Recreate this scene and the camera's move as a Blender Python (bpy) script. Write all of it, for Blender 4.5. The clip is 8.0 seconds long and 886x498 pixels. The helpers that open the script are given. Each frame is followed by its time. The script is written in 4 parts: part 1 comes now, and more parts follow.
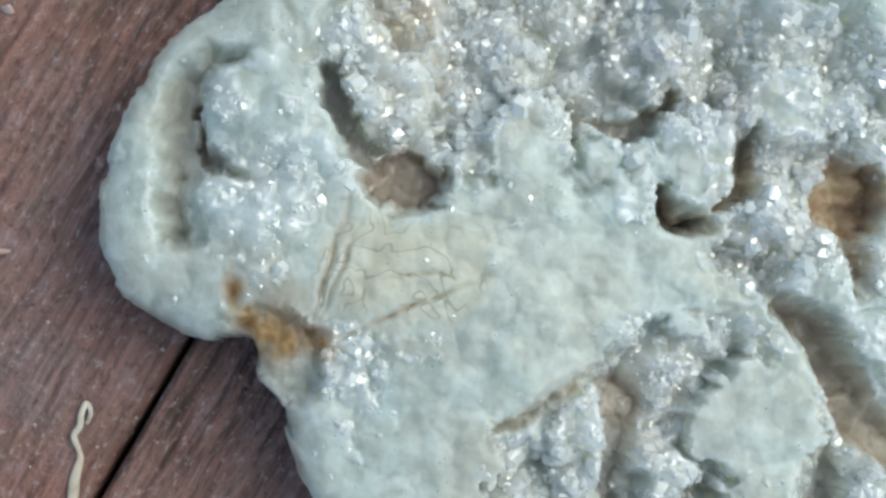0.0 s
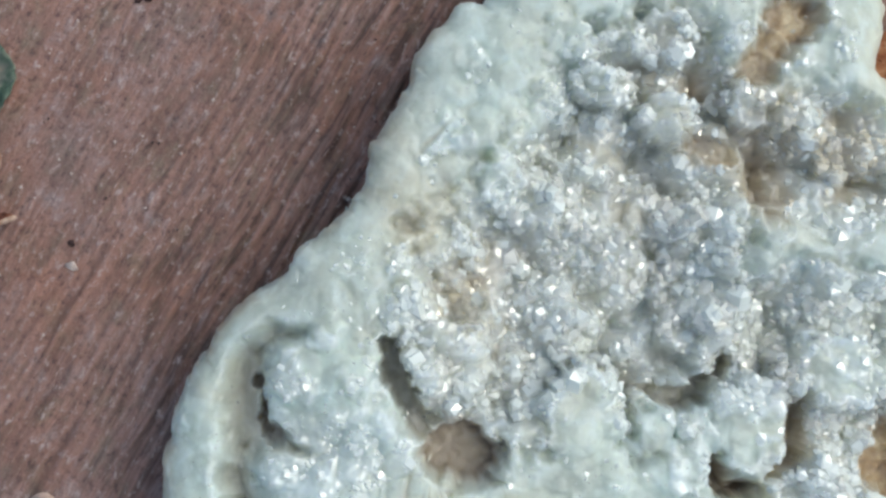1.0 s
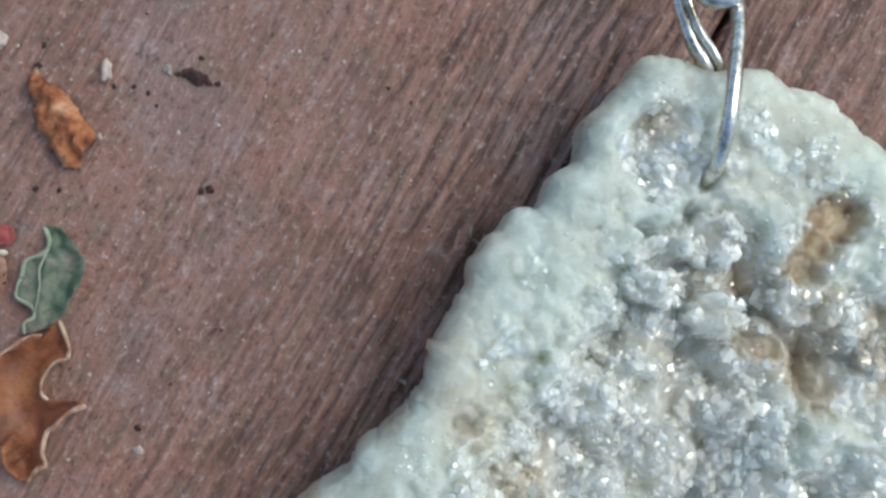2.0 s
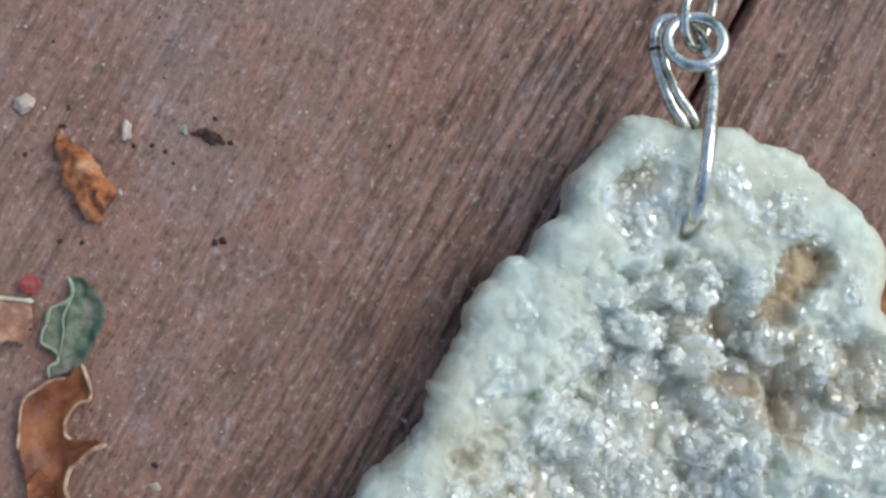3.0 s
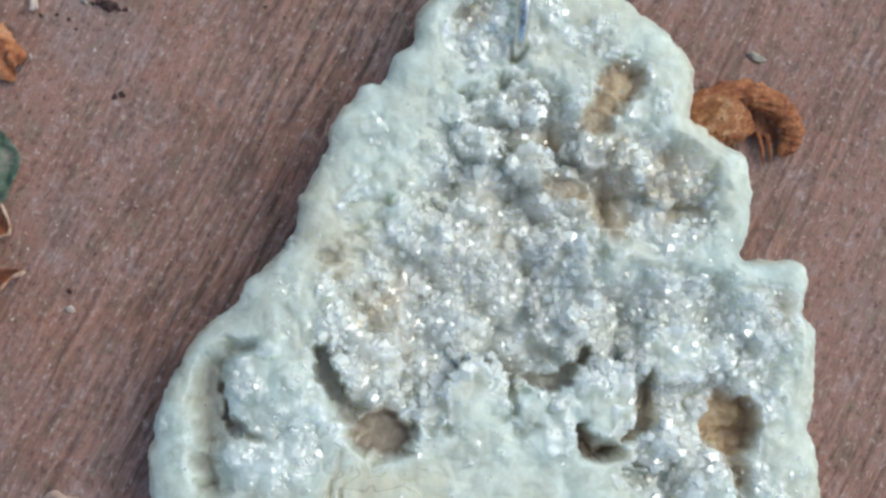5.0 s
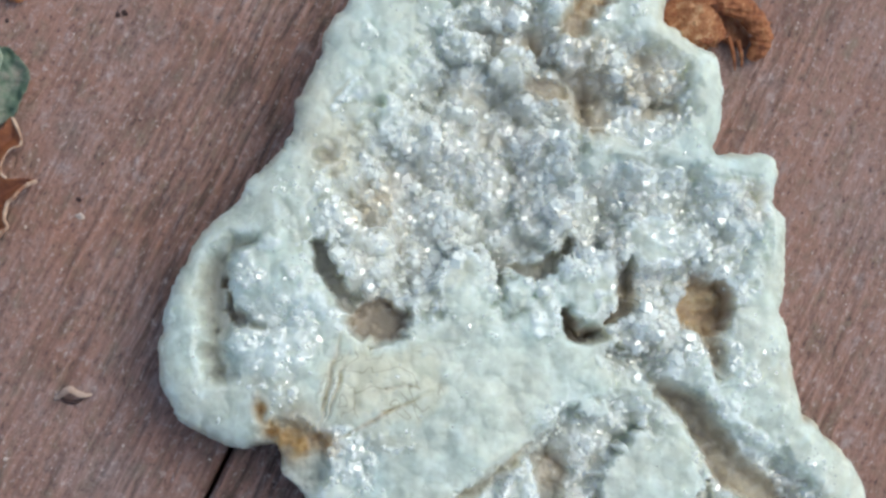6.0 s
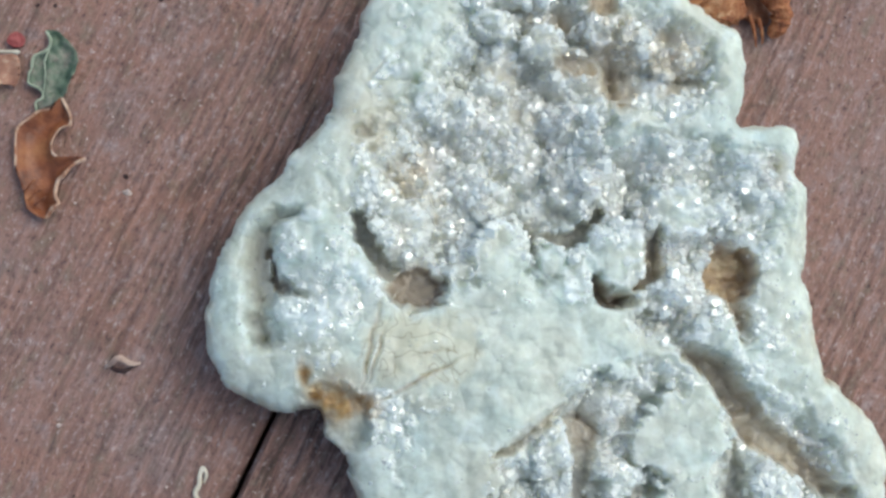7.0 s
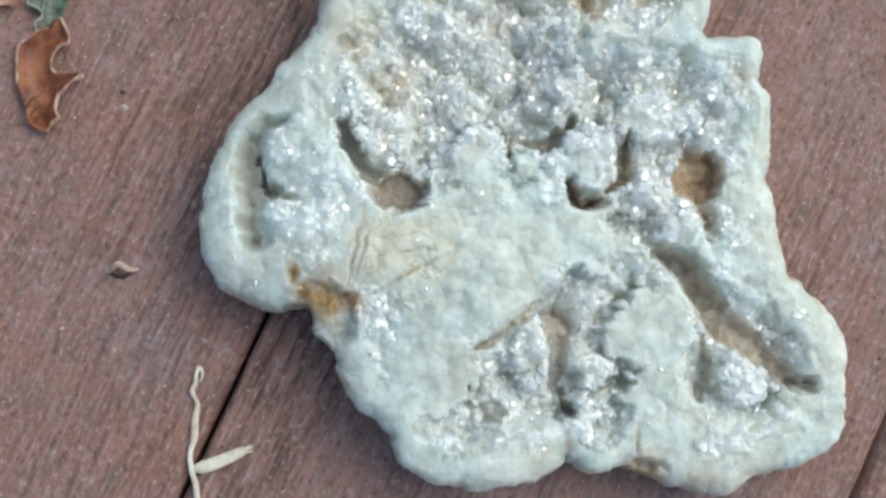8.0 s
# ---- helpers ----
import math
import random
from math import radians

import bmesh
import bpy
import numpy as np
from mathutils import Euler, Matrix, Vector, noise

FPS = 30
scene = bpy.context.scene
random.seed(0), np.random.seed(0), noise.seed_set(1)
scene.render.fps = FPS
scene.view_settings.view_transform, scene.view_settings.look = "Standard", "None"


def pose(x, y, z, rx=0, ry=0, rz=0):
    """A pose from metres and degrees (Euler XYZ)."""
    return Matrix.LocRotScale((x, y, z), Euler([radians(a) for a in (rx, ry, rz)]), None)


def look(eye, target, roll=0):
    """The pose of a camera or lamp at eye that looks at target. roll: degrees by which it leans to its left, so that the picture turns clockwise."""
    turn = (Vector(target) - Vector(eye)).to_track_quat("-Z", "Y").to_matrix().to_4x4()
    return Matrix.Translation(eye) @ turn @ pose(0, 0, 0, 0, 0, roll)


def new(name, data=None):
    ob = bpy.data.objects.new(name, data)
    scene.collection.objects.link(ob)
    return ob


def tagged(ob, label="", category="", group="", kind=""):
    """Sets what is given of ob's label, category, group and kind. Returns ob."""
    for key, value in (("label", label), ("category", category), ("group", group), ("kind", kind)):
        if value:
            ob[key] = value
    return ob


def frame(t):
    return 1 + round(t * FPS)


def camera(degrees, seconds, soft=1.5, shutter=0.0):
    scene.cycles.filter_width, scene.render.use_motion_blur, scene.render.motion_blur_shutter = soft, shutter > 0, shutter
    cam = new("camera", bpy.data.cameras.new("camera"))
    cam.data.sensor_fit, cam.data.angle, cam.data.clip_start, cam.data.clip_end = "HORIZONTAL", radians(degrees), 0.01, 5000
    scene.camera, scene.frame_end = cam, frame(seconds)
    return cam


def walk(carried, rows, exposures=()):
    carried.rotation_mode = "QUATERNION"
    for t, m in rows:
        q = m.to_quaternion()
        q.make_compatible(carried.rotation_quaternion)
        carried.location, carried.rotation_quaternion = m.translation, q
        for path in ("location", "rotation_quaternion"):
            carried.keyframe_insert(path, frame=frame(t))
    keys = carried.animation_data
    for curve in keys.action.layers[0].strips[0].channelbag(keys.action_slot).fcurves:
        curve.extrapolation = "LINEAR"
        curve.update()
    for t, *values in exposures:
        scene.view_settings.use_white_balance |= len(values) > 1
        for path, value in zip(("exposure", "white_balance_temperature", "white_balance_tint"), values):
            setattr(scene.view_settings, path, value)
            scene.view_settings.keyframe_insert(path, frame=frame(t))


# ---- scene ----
cam = camera(38.0, 8.0, soft=2.8)
walk(cam, [
    (0.0, pose(-0.00535, -0.00078, 0.11176, -0.231, -3.655, 2.768)),
    (0.5, pose(-0.00601, 0.00503, 0.11277, 1.726, -2.854, 2.654)),
    (1.0, pose(-0.00930, 0.01783, 0.11389, 1.311, -2.785, 2.583)),
    (1.5, pose(-0.01207, 0.02749, 0.11562, 1.713, -2.362, 2.492)),
    (2.0, pose(-0.01432, 0.03306, 0.11812, 1.825, -2.458, 2.283)),
    (2.2, pose(-0.01579, 0.03439, 0.11980, 2.298, -2.551, 2.213)),
    (3.3, pose(-0.01404, 0.02948, 0.12883, 4.332, -2.815, 1.670)),
    (3.5, pose(-0.01214, 0.02635, 0.13068, 4.457, -2.870, 1.348)),
    (4.0, pose(-0.00392, 0.02169, 0.13613, 4.822, -2.905, 0.597)),
    (4.5, pose(-0.00144, 0.01536, 0.14042, 5.054, -2.825, -0.124)),
    (5.0, pose(-0.00234, 0.01091, 0.14306, 5.268, -2.783, -0.660)),
    (5.2, pose(-0.00161, 0.00767, 0.14459, 5.551, -2.434, -0.985)),
    (6.3, pose(-0.00288, -0.00132, 0.15251, 4.830, -3.128, -2.010)),
    (6.5, pose(-0.00241, -0.00202, 0.15432, 5.405, -2.713, -2.107)),
    (7.0, pose(-0.00583, -0.00353, 0.15536, 4.905, -2.509, -2.251)),
    (7.5, pose(-0.00436, -0.00860, 0.15795, 4.060, -2.648, -2.418)),
    (8.0, pose(-0.00399, -0.01249, 0.16258, 3.807, -2.344, -2.736)),
], exposures=[(0.0, 0.20, 6250, -3), (1.0, 0.26, 6300, -2), (3.5, 0.28, 6300, -2), (8.0, 0.42, 6300, -2)])

# ---- light ----
SUN_AZIMUTH, SUN_ELEVATION = 28.0, 55.0      # degrees from +x towards +y, above the deck
world = bpy.data.worlds.new("sky")
scene.world = world
world.use_nodes = True
sky = world.node_tree.nodes.new("ShaderNodeTexSky")
sky.sky_type, sky.sun_disc = "NISHITA", False
sky.sun_elevation, sky.sun_rotation = radians(SUN_ELEVATION), radians(90.0 - SUN_AZIMUTH)
sky.air_density, sky.dust_density, sky.ozone_density = 1.0, 3.5, 1.0
world.node_tree.links.new(sky.outputs[0], world.node_tree.nodes["Background"].inputs[0])
world.node_tree.nodes["Background"].inputs[1].default_value = 0.15

sun_data = bpy.data.lights.new("sun", "SUN")
sun_data.energy, sun_data.angle, sun_data.color = 0.78, radians(44.0), (1.0, 0.985, 0.97)
sun = new("sun", sun_data)
az, el = radians(SUN_AZIMUTH), radians(SUN_ELEVATION)
sun.matrix_world = look((math.cos(el) * math.cos(az), math.cos(el) * math.sin(az), math.sin(el)), (0, 0, 0))

MM = 0.001


# ---- materials ----
def nodes_of(name):
    mat = bpy.data.materials.new(name)
    mat.use_nodes = True
    return mat, mat.node_tree.nodes, mat.node_tree.links, mat.node_tree.nodes["Principled BSDF"]


def add(nodes, links, kind, values=(), **inputs):
    """A node with its properties, and its inputs set or linked by name."""
    node = nodes.new(kind)
    for key, value in dict(values).items():
        setattr(node, key, value)
    for key, value in inputs.items():
        socket = node.inputs[int(key[1:])] if key[0] == "_" and key[1:].isdigit() else node.inputs[key.replace("_", " ")]
        if isinstance(value, bpy.types.NodeSocket):
            links.new(value, socket)
        else:
            socket.default_value = value
    return node


def ramp(nodes, links, fac, stops):
    node = add(nodes, links, "ShaderNodeValToRGB", Fac=fac)
    while len(node.color_ramp.elements) < len(stops):
        node.color_ramp.elements.new(0.5)
    for element, (at, colour) in zip(node.color_ramp.elements, stops):
        element.position, element.color = at, (*colour, 1) if len(colour) == 3 else colour
    return node.outputs["Color"]


def grey(v):
    return (v, v, v)


def mix(nodes, links, fac, a, b, blend="MIX"):
    node = add(nodes, links, "ShaderNodeMix", {"data_type": "RGBA", "blend_type": blend})
    for socket, value in ((node.inputs[0], fac), (node.inputs[6], a), (node.inputs[7], b)):
        if isinstance(value, bpy.types.NodeSocket):
            links.new(value, socket)
        else:
            socket.default_value = (*value, 1) if isinstance(value, tuple) and len(value) == 3 else value
    return node.outputs[2]


def noise_at(nodes, links, vector, scale, detail=4.0, rough=0.55, warp=0.0):
    return add(nodes, links, "ShaderNodeTexNoise", Vector=vector, Scale=scale, Detail=detail, Roughness=rough, Distortion=warp).outputs["Fac"]


def wood_material():
    mat, n, k, p = nodes_of("weathered_brown_wood")
    co = add(n, k, "ShaderNodeTexCoord").outputs["Object"]
    rnd = add(n, k, "ShaderNodeObjectInfo").outputs["Random"]
    shift = add(n, k, "ShaderNodeVectorMath", {"operation": "MULTIPLY_ADD"}, _0=co, _1=(1, 1, 1))
    k.new(add(n, k, "ShaderNodeCombineXYZ", X=rnd, Y=rnd, Z=0.0).outputs[0], shift.inputs[2])
    v = shift.outputs[0]
    warped = mix(n, k, 0.0018, v, add(n, k, "ShaderNodeTexNoise", Vector=v, Scale=60.0, Detail=2.0).outputs["Color"], "ADD")
    grain = add(n, k, "ShaderNodeAttribute", {"attribute_name": "grain"}).outputs["Fac"]
    fine = add(n, k, "ShaderNodeMapping", Vector=warped, Scale=(1300, 120, 1)).outputs[0]
    mid = add(n, k, "ShaderNodeMapping", Vector=warped, Scale=(330, 40, 1)).outputs[0]
    f1 = noise_at(n, k, fine, 1.0, 5.0, 0.62)
    f2 = noise_at(n, k, mid, 1.0, 5.0, 0.6)
    fleck = add(n, k, "ShaderNodeMapping", Vector=warped, Scale=(1500, 850, 1)).outputs[0]
    grit = noise_at(n, k, fleck, 1.0, 4.0, 0.7)
    tone = add(n, k, "ShaderNodeMapping", Vector=warped, Scale=(430, 240, 1)).outputs[0]
    hue = noise_at(n, k, tone, 1.0, 4.0, 0.7)
    base = ramp(n, k, hue, [(0.28, (0.225, 0.165, 0.125)), (0.42, (0.235, 0.142, 0.112)), (0.52, (0.275, 0.150, 0.122)), (0.62, (0.285, 0.185, 0.165)), (0.74, (0.33, 0.255, 0.25))])
    base = mix(n, k, 0.5, base, ramp(n, k, f2, [(0.30, grey(0.72)), (0.5, grey(0.98)), (0.7, grey(1.2))]), "MULTIPLY")
    blotch = noise_at(n, k, v, 85.0, 5.0, 0.65)
    c = mix(n, k, ramp(n, k, blotch, [(0.48, grey(0)), (0.72, grey(0.5))]), base, (0.305, 0.135, 0.09))
    lilac = noise_at(n, k, v, 46.0, 5.0, 0.65)
    c = mix(n, k, ramp(n, k, lilac, [(0.50, grey(0)), (0.70, grey(0.5))]), c, (0.255, 0.21, 0.215))
    streak = ramp(n, k, f1, [(0.30, grey(0.08)), (0.42, grey(0.36)), (0.49, grey(0.74)), (0.56, grey(0.92)), (0.66, grey(1.3))])
    c = mix(n, k, grain, c, mix(n, k, 0.9, c, streak, "MULTIPLY"))
    c = mix(n, k, ramp(n, k, grit, [(0.32, grey(0.85)), (0.45, grey(0))]), c, (0.075, 0.042, 0.038))
    c = mix(n, k, ramp(n, k, grit, [(0.56, grey(0)), (0.68, grey(0.8))]), c, (0.42, 0.33, 0.315))
    k.new(c, p.inputs["Base Color"])
    k.new(ramp(n, k, f2, [(0.3, grey(0.62)), (0.7, grey(0.46))]), p.inputs["Roughness"])
    p.inputs["Specular IOR Level"].default_value = 0.35
    height = add(n, k, "ShaderNodeMath", {"operation": "ADD"}, _0=f1, _1=grit).outputs[0]
    k.new(add(n, k, "ShaderNodeBump", Strength=1.0, Distance=0.0004, Height=height).outputs[0], p.inputs["Normal"])
    return mat


def rock_material():
    """Milky chalcedony with cream and mint tones; the attributes stain and agate place iron stains and bands, a third
    one smoky quartz and painted shade of the hollows.
    """
    mat, n, k, p = nodes_of("milky_quartz_rock")
    v = add(n, k, "ShaderNodeTexCoord").outputs["Object"]
    stain = add(n, k, "ShaderNodeAttribute", {"attribute_name": "stain"}).outputs["Fac"]
    smoke_shade = add(n, k, "ShaderNodeAttribute", {"attribute_name": "smoke_shade"}).outputs["Fac"]
    agate = add(n, k, "ShaderNodeAttribute", {"attribute_name": "agate"}).outputs["Fac"]
    big = noise_at(n, k, v, 75.0, 5.0, 0.62)
    patch = noise_at(n, k, v, 330.0, 4.0, 0.6, 0.8)
    small = noise_at(n, k, v, 1300.0, 5.0, 0.65)
    c = ramp(n, k, big, [(0.30, (0.545, 0.61, 0.585)), (0.45, (0.575, 0.615, 0.56)), (0.60, (0.60, 0.605, 0.53)), (0.78, (0.60, 0.56, 0.45))])
    c = mix(n, k, ramp(n, k, patch, [(0.33, grey(0.5)), (0.50, grey(0))]), c, (0.43, 0.45, 0.40))
    warm = noise_at(n, k, v, 140.0, 5.0, 0.6, 0.6)
    c = mix(n, k, ramp(n, k, warm, [(0.50, grey(0)), (0.68, grey(0.5))]), c, (0.64, 0.60, 0.50))
    mosaic = add(n, k, "ShaderNodeTexVoronoi", {"feature": "SMOOTH_F1"}, Vector=add(n, k, "ShaderNodeVectorMath", {"operation": "MULTIPLY_ADD"}, _0=add(n, k, "ShaderNodeTexNoise", Vector=v, Scale=500.0, Detail=3.0).outputs["Color"], _1=(0.0012, 0.0012, 0.0012), _2=v).outputs[0], Scale=430.0, Smoothness=0.25).outputs["Color"]
    c = mix(n, k, 0.22, c, ramp(n, k, add(n, k, "ShaderNodeSeparateColor", Color=mosaic).outputs[1], [(0.1, (0.62, 0.60, 0.54)), (0.9, (1.25, 1.27, 1.28))]), "MULTIPLY")
    cool = noise_at(n, k, v, 260.0, 4.0, 0.6, 0.5)
    grains = add(n, k, "ShaderNodeTexVoronoi", {"feature": "SMOOTH_F1"}, Vector=v, Scale=1150.0).outputs["Color"]
    c = mix(n, k, 0.24, c, ramp(n, k, add(n, k, "ShaderNodeSeparateColor", Color=grains).outputs[0], [(0.1, grey(0.45)), (0.9, grey(1.35))]), "MULTIPLY")
    c = mix(n, k, ramp(n, k, patch, [(0.55, grey(0)), (0.70, grey(0.7))]), c, (0.665, 0.705, 0.675))
    c = mix(n, k, ramp(n, k, small, [(0.30, grey(0.35)), (0.42, grey(0))]), c, (0.42, 0.43, 0.38))
    c = mix(n, k, ramp(n, k, small, [(0.60, grey(0)), (0.74, grey(0.5))]), c, (0.71, 0.735, 0.70))
    # smoky quartz tone; the shade of holes and hollows is painted in with it
    c = mix(n, k, smoke_shade, c, mix(n, k, big, (0.50, 0.455, 0.39), (0.60, 0.555, 0.49)))
    c = mix(n, k, ramp(n, k, smoke_shade, [(0.6, grey(0)), (0.9, grey(0.8))]), c, (0.33, 0.265, 0.21))
    dist = add(n, k, "ShaderNodeTexNoise", Vector=v, Scale=150.0, Detail=2.5, Distortion=1.2).outputs["Fac"]
    band = add(n, k, "ShaderNodeMath", {"operation": "SINE"}, _0=add(n, k, "ShaderNodeMath", {"operation": "MULTIPLY"}, _0=dist, _1=34.0).outputs[0]).outputs[0]
    lines = add(n, k, "ShaderNodeMath", {"operation": "MULTIPLY"}, _0=ramp(n, k, add(n, k, "ShaderNodeMath", {"operation": "ABSOLUTE"}, _0=band).outputs[0], [(0.04, grey(0.9)), (0.3, grey(0))]), _1=agate).outputs[0]
    c = mix(n, k, agate, c, mix(n, k, 0.45, c, (0.70, 0.64, 0.48)))
    c = mix(n, k, lines, c, (0.38, 0.35, 0.26))
    rust = ramp(n, k, noise_at(n, k, v, 420.0, 5.0, 0.65), [(0.3, (0.24, 0.105, 0.03)), (0.5, (0.43, 0.25, 0.095)), (0.7, (0.57, 0.41, 0.22))])
    druse = add(n, k, "ShaderNodeAttribute", {"attribute_name": "druzy"}).outputs["Fac"]
    gloss = ramp(n, k, druse, [(0.25, grey(0)), (0.6, grey(1))])
    c = mix(n, k, mix(n, k, 0.8, gloss, ramp(n, k, patch, [(0.35, grey(0.2)), (0.6, grey(1.0))]), "MULTIPLY"), c, mix(n, k, smoke_shade, (0.735, 0.735, 0.68), (0.58, 0.54, 0.465)))
    c = mix(n, k, mix(n, k, 1.0, gloss, ramp(n, k, cool, [(0.50, grey(0)), (0.62, grey(0.6))]), "MULTIPLY"), c, (0.66, 0.72, 0.74))
    c = mix(n, k, stain, c, rust)
    c = mix(n, k, 1.0, c, (0.895, 0.93, 0.945), "MULTIPLY")
    k.new(c, p.inputs["Base Color"])
    k.new(ramp(n, k, gloss, [(0.0, grey(0.5)), (1.0, grey(0.22))]), p.inputs["Roughness"])
    facet = add(n, k, "ShaderNodeTexVoronoi", {"feature": "F1"}, Vector=v, Scale=1000.0).outputs["Color"]
    polished = ramp(n, k, add(n, k, "ShaderNodeSeparateColor", Color=facet).outputs[0], [(0.40, grey(0.15)), (0.48, grey(1.0))])
    k.new(add(n, k, "ShaderNodeMath", {"operation": "MULTIPLY"}, _0=polished, _1=gloss).outputs[0], p.inputs["Coat Weight"])
    p.inputs["Coat IOR"].default_value = 1.9
    p.inputs["Subsurface Weight"].default_value = 0.92
    p.inputs["Coat Roughness"].default_value = 0.06
    p.inputs["Subsurface Radius"].default_value = (1.0, 1.0, 0.85)
    k.new(add(n, k, "ShaderNodeMath", {"operation": "MULTIPLY_ADD"}, _0=gloss, _1=0.003, _2=0.006).outputs[0], p.inputs["Subsurface Scale"])
    cells = add(n, k, "ShaderNodeTexVoronoi", {"feature": "F1"}, Vector=v, Scale=1300.0).outputs["Distance"]
    h = add(n, k, "ShaderNodeMath", {"operation": "ADD"}, _0=small, _1=cells).outputs[0]
    k.new(add(n, k, "ShaderNodeBump", Strength=0.16, Distance=0.0002, Height=h).outputs[0], p.inputs["Normal"])
    return mat


def crystal_material(name, low, high, clear):
    """Milky, half-clear quartz with glossy faces; each crystal has its own tone and polish."""
    mat, n, k, p = nodes_of(name)
    v = add(n, k, "ShaderNodeTexCoord").outputs["Object"]
    island = add(n, k, "ShaderNodeNewGeometry").outputs["Random Per Island"]
    rnd = add(n, k, "ShaderNodeObjectInfo").outputs["Random"]
    pick = add(n, k, "ShaderNodeMath", {"operation": "FRACT"}, _0=add(n, k, "ShaderNodeMath", {"operation": "ADD"}, _0=island, _1=rnd).outputs[0]).outputs[0]
    veil = noise_at(n, k, v, 500.0, 4.0, 0.6)
    c = mix(n, k, pick, low, high)
    c = mix(n, k, ramp(n, k, veil, [(0.45, grey(0)), (0.7, grey(0.5))]), c, high)
    k.new(c, p.inputs["Base Color"])
    k.new(ramp(n, k, pick, [(0.0, grey(0.05)), (0.5, grey(0.1)), (0.7, grey(0.28)), (1.0, grey(0.4))]), p.inputs["Roughness"])
    p.inputs["IOR"].default_value = 1.55
    k.new(ramp(n, k, pick, [(0.7, grey(0.7)), (0.78, grey(1.0 - clear))]), p.inputs["Alpha"])
    k.new(ramp(n, k, pick, [(0.0, grey(1.0)), (0.7, grey(1.0)), (0.78, grey(0.2))]), p.inputs["Coat Weight"])
    p.inputs["Coat Roughness"].default_value = 0.03
    p.inputs["Coat IOR"].default_value = 2.3
    k.new(add(n, k, "ShaderNodeBump", Strength=0.12, Distance=0.0001, Height=veil).outputs[0], p.inputs["Normal"])
    return mat


def plain_material(name, stops, scale, rough, bump=0.3, depth=0.0002, metal=0.0, translucent=0.0):
    """A matt surface whose colour runs through the stops by noise of a given scale."""
    mat, n, k, p = nodes_of(name)
    v = add(n, k, "ShaderNodeTexCoord").outputs["Object"]
    f = noise_at(n, k, v, scale, 5.0, 0.62)
    k.new(ramp(n, k, f, stops), p.inputs["Base Color"])
    g = noise_at(n, k, v, scale * 5.0, 4.0, 0.6)
    k.new(ramp(n, k, g, [(0.3, grey(rough + 0.1)), (0.7, grey(rough - 0.08))]), p.inputs["Roughness"])
    p.inputs["Metallic"].default_value = metal
    p.inputs["Subsurface Weight"].default_value = translucent
    p.inputs["Subsurface Scale"].default_value = 0.0006
    h = add(n, k, "ShaderNodeMath", {"operation": "ADD"}, _0=f, _1=g).outputs[0]
    k.new(add(n, k, "ShaderNodeBump", Strength=bump, Distance=depth, Height=h).outputs[0], p.inputs["Normal"])
    return mat


WOOD = wood_material()
ROCK = rock_material()
CLEAR = crystal_material("clear_quartz_crystal", (0.76, 0.79, 0.75), (0.88, 0.895, 0.86), 0.66)
SMOKY_SHADED = crystal_material("smoky_shaded_quartz_crystal", (0.66, 0.635, 0.575), (0.81, 0.795, 0.75), 0.66)
IRON = crystal_material("iron_stained_crystal", (0.66, 0.58, 0.44), (0.78, 0.73, 0.62), 0.72)
# the dark stops hold tarnish and also dark reflections put into the colour
METAL = plain_material("tarnished_silver_dark_reflections", [(0.30, (0.16, 0.14, 0.10)), (0.40, (0.42, 0.40, 0.34)), (0.50, (0.70, 0.69, 0.65)), (0.72, (0.88, 0.87, 0.84))], 420.0, 0.2, 0.25, 0.00005, 1.0)
LEAF_GREEN = plain_material("dry_green_leaf", [(0.32, (0.04, 0.07, 0.045)), (0.48, (0.085, 0.12, 0.08)), (0.60, (0.15, 0.155, 0.12)), (0.72, (0.20, 0.16, 0.13))], 500.0, 0.6, 0.6)
LEAF_BROWN = plain_material("dry_brown_leaf", [(0.3, (0.10, 0.028, 0.012)), (0.5, (0.21, 0.066, 0.024)), (0.7, (0.30, 0.12, 0.045))], 420.0, 0.5, 0.6)
MARGIN = plain_material("pale_leaf_margin", [(0.35, (0.26, 0.11, 0.06)), (0.5, (0.42, 0.27, 0.19)), (0.7, (0.60, 0.44, 0.34))], 700.0, 0.7)
MARGIN_GREEN = plain_material("pale_green_margin", [(0.3, (0.20, 0.23, 0.16)), (0.7, (0.36, 0.39, 0.30))], 700.0, 0.7)
BARK = plain_material("orange_bark", [(0.30, (0.11, 0.030, 0.014)), (0.42, (0.29, 0.095, 0.038)), (0.56, (0.42, 0.17, 0.075)), (0.72, (0.62, 0.38, 0.24))], 450.0, 0.65, 0.8, 0.0004)
HUSK = plain_material("rust_brown_husk", [(0.3, (0.10, 0.028, 0.012)), (0.46, (0.29, 0.095, 0.036)), (0.6, (0.40, 0.165, 0.07)), (0.75, (0.60, 0.36, 0.20))], 900.0, 0.7, 0.8, 0.0003)
FIBRE = plain_material("tan_husk_fibre", [(0.3, (0.26, 0.09, 0.036)), (0.5, (0.42, 0.19, 0.085)), (0.7, (0.66, 0.46, 0.28))], 700.0, 0.65, 0.4)
STRAW = plain_material("pale_dry_straw", [(0.3, (0.44, 0.36, 0.27)), (0.5, (0.60, 0.53, 0.42)), (0.7, (0.72, 0.66, 0.56))], 500.0, 0.6, 0.5)
SPLINTER = plain_material("wood_splinter", [(0.3, (0.28, 0.17, 0.13)), (0.7, (0.55, 0.41, 0.34))], 600.0, 0.7, 0.5)
DARK = plain_material("dark_seed_crumb", [(0.3, (0.016, 0.005, 0.004)), (0.7, (0.06, 0.018, 0.014))], 900.0, 0.55, 0.7)
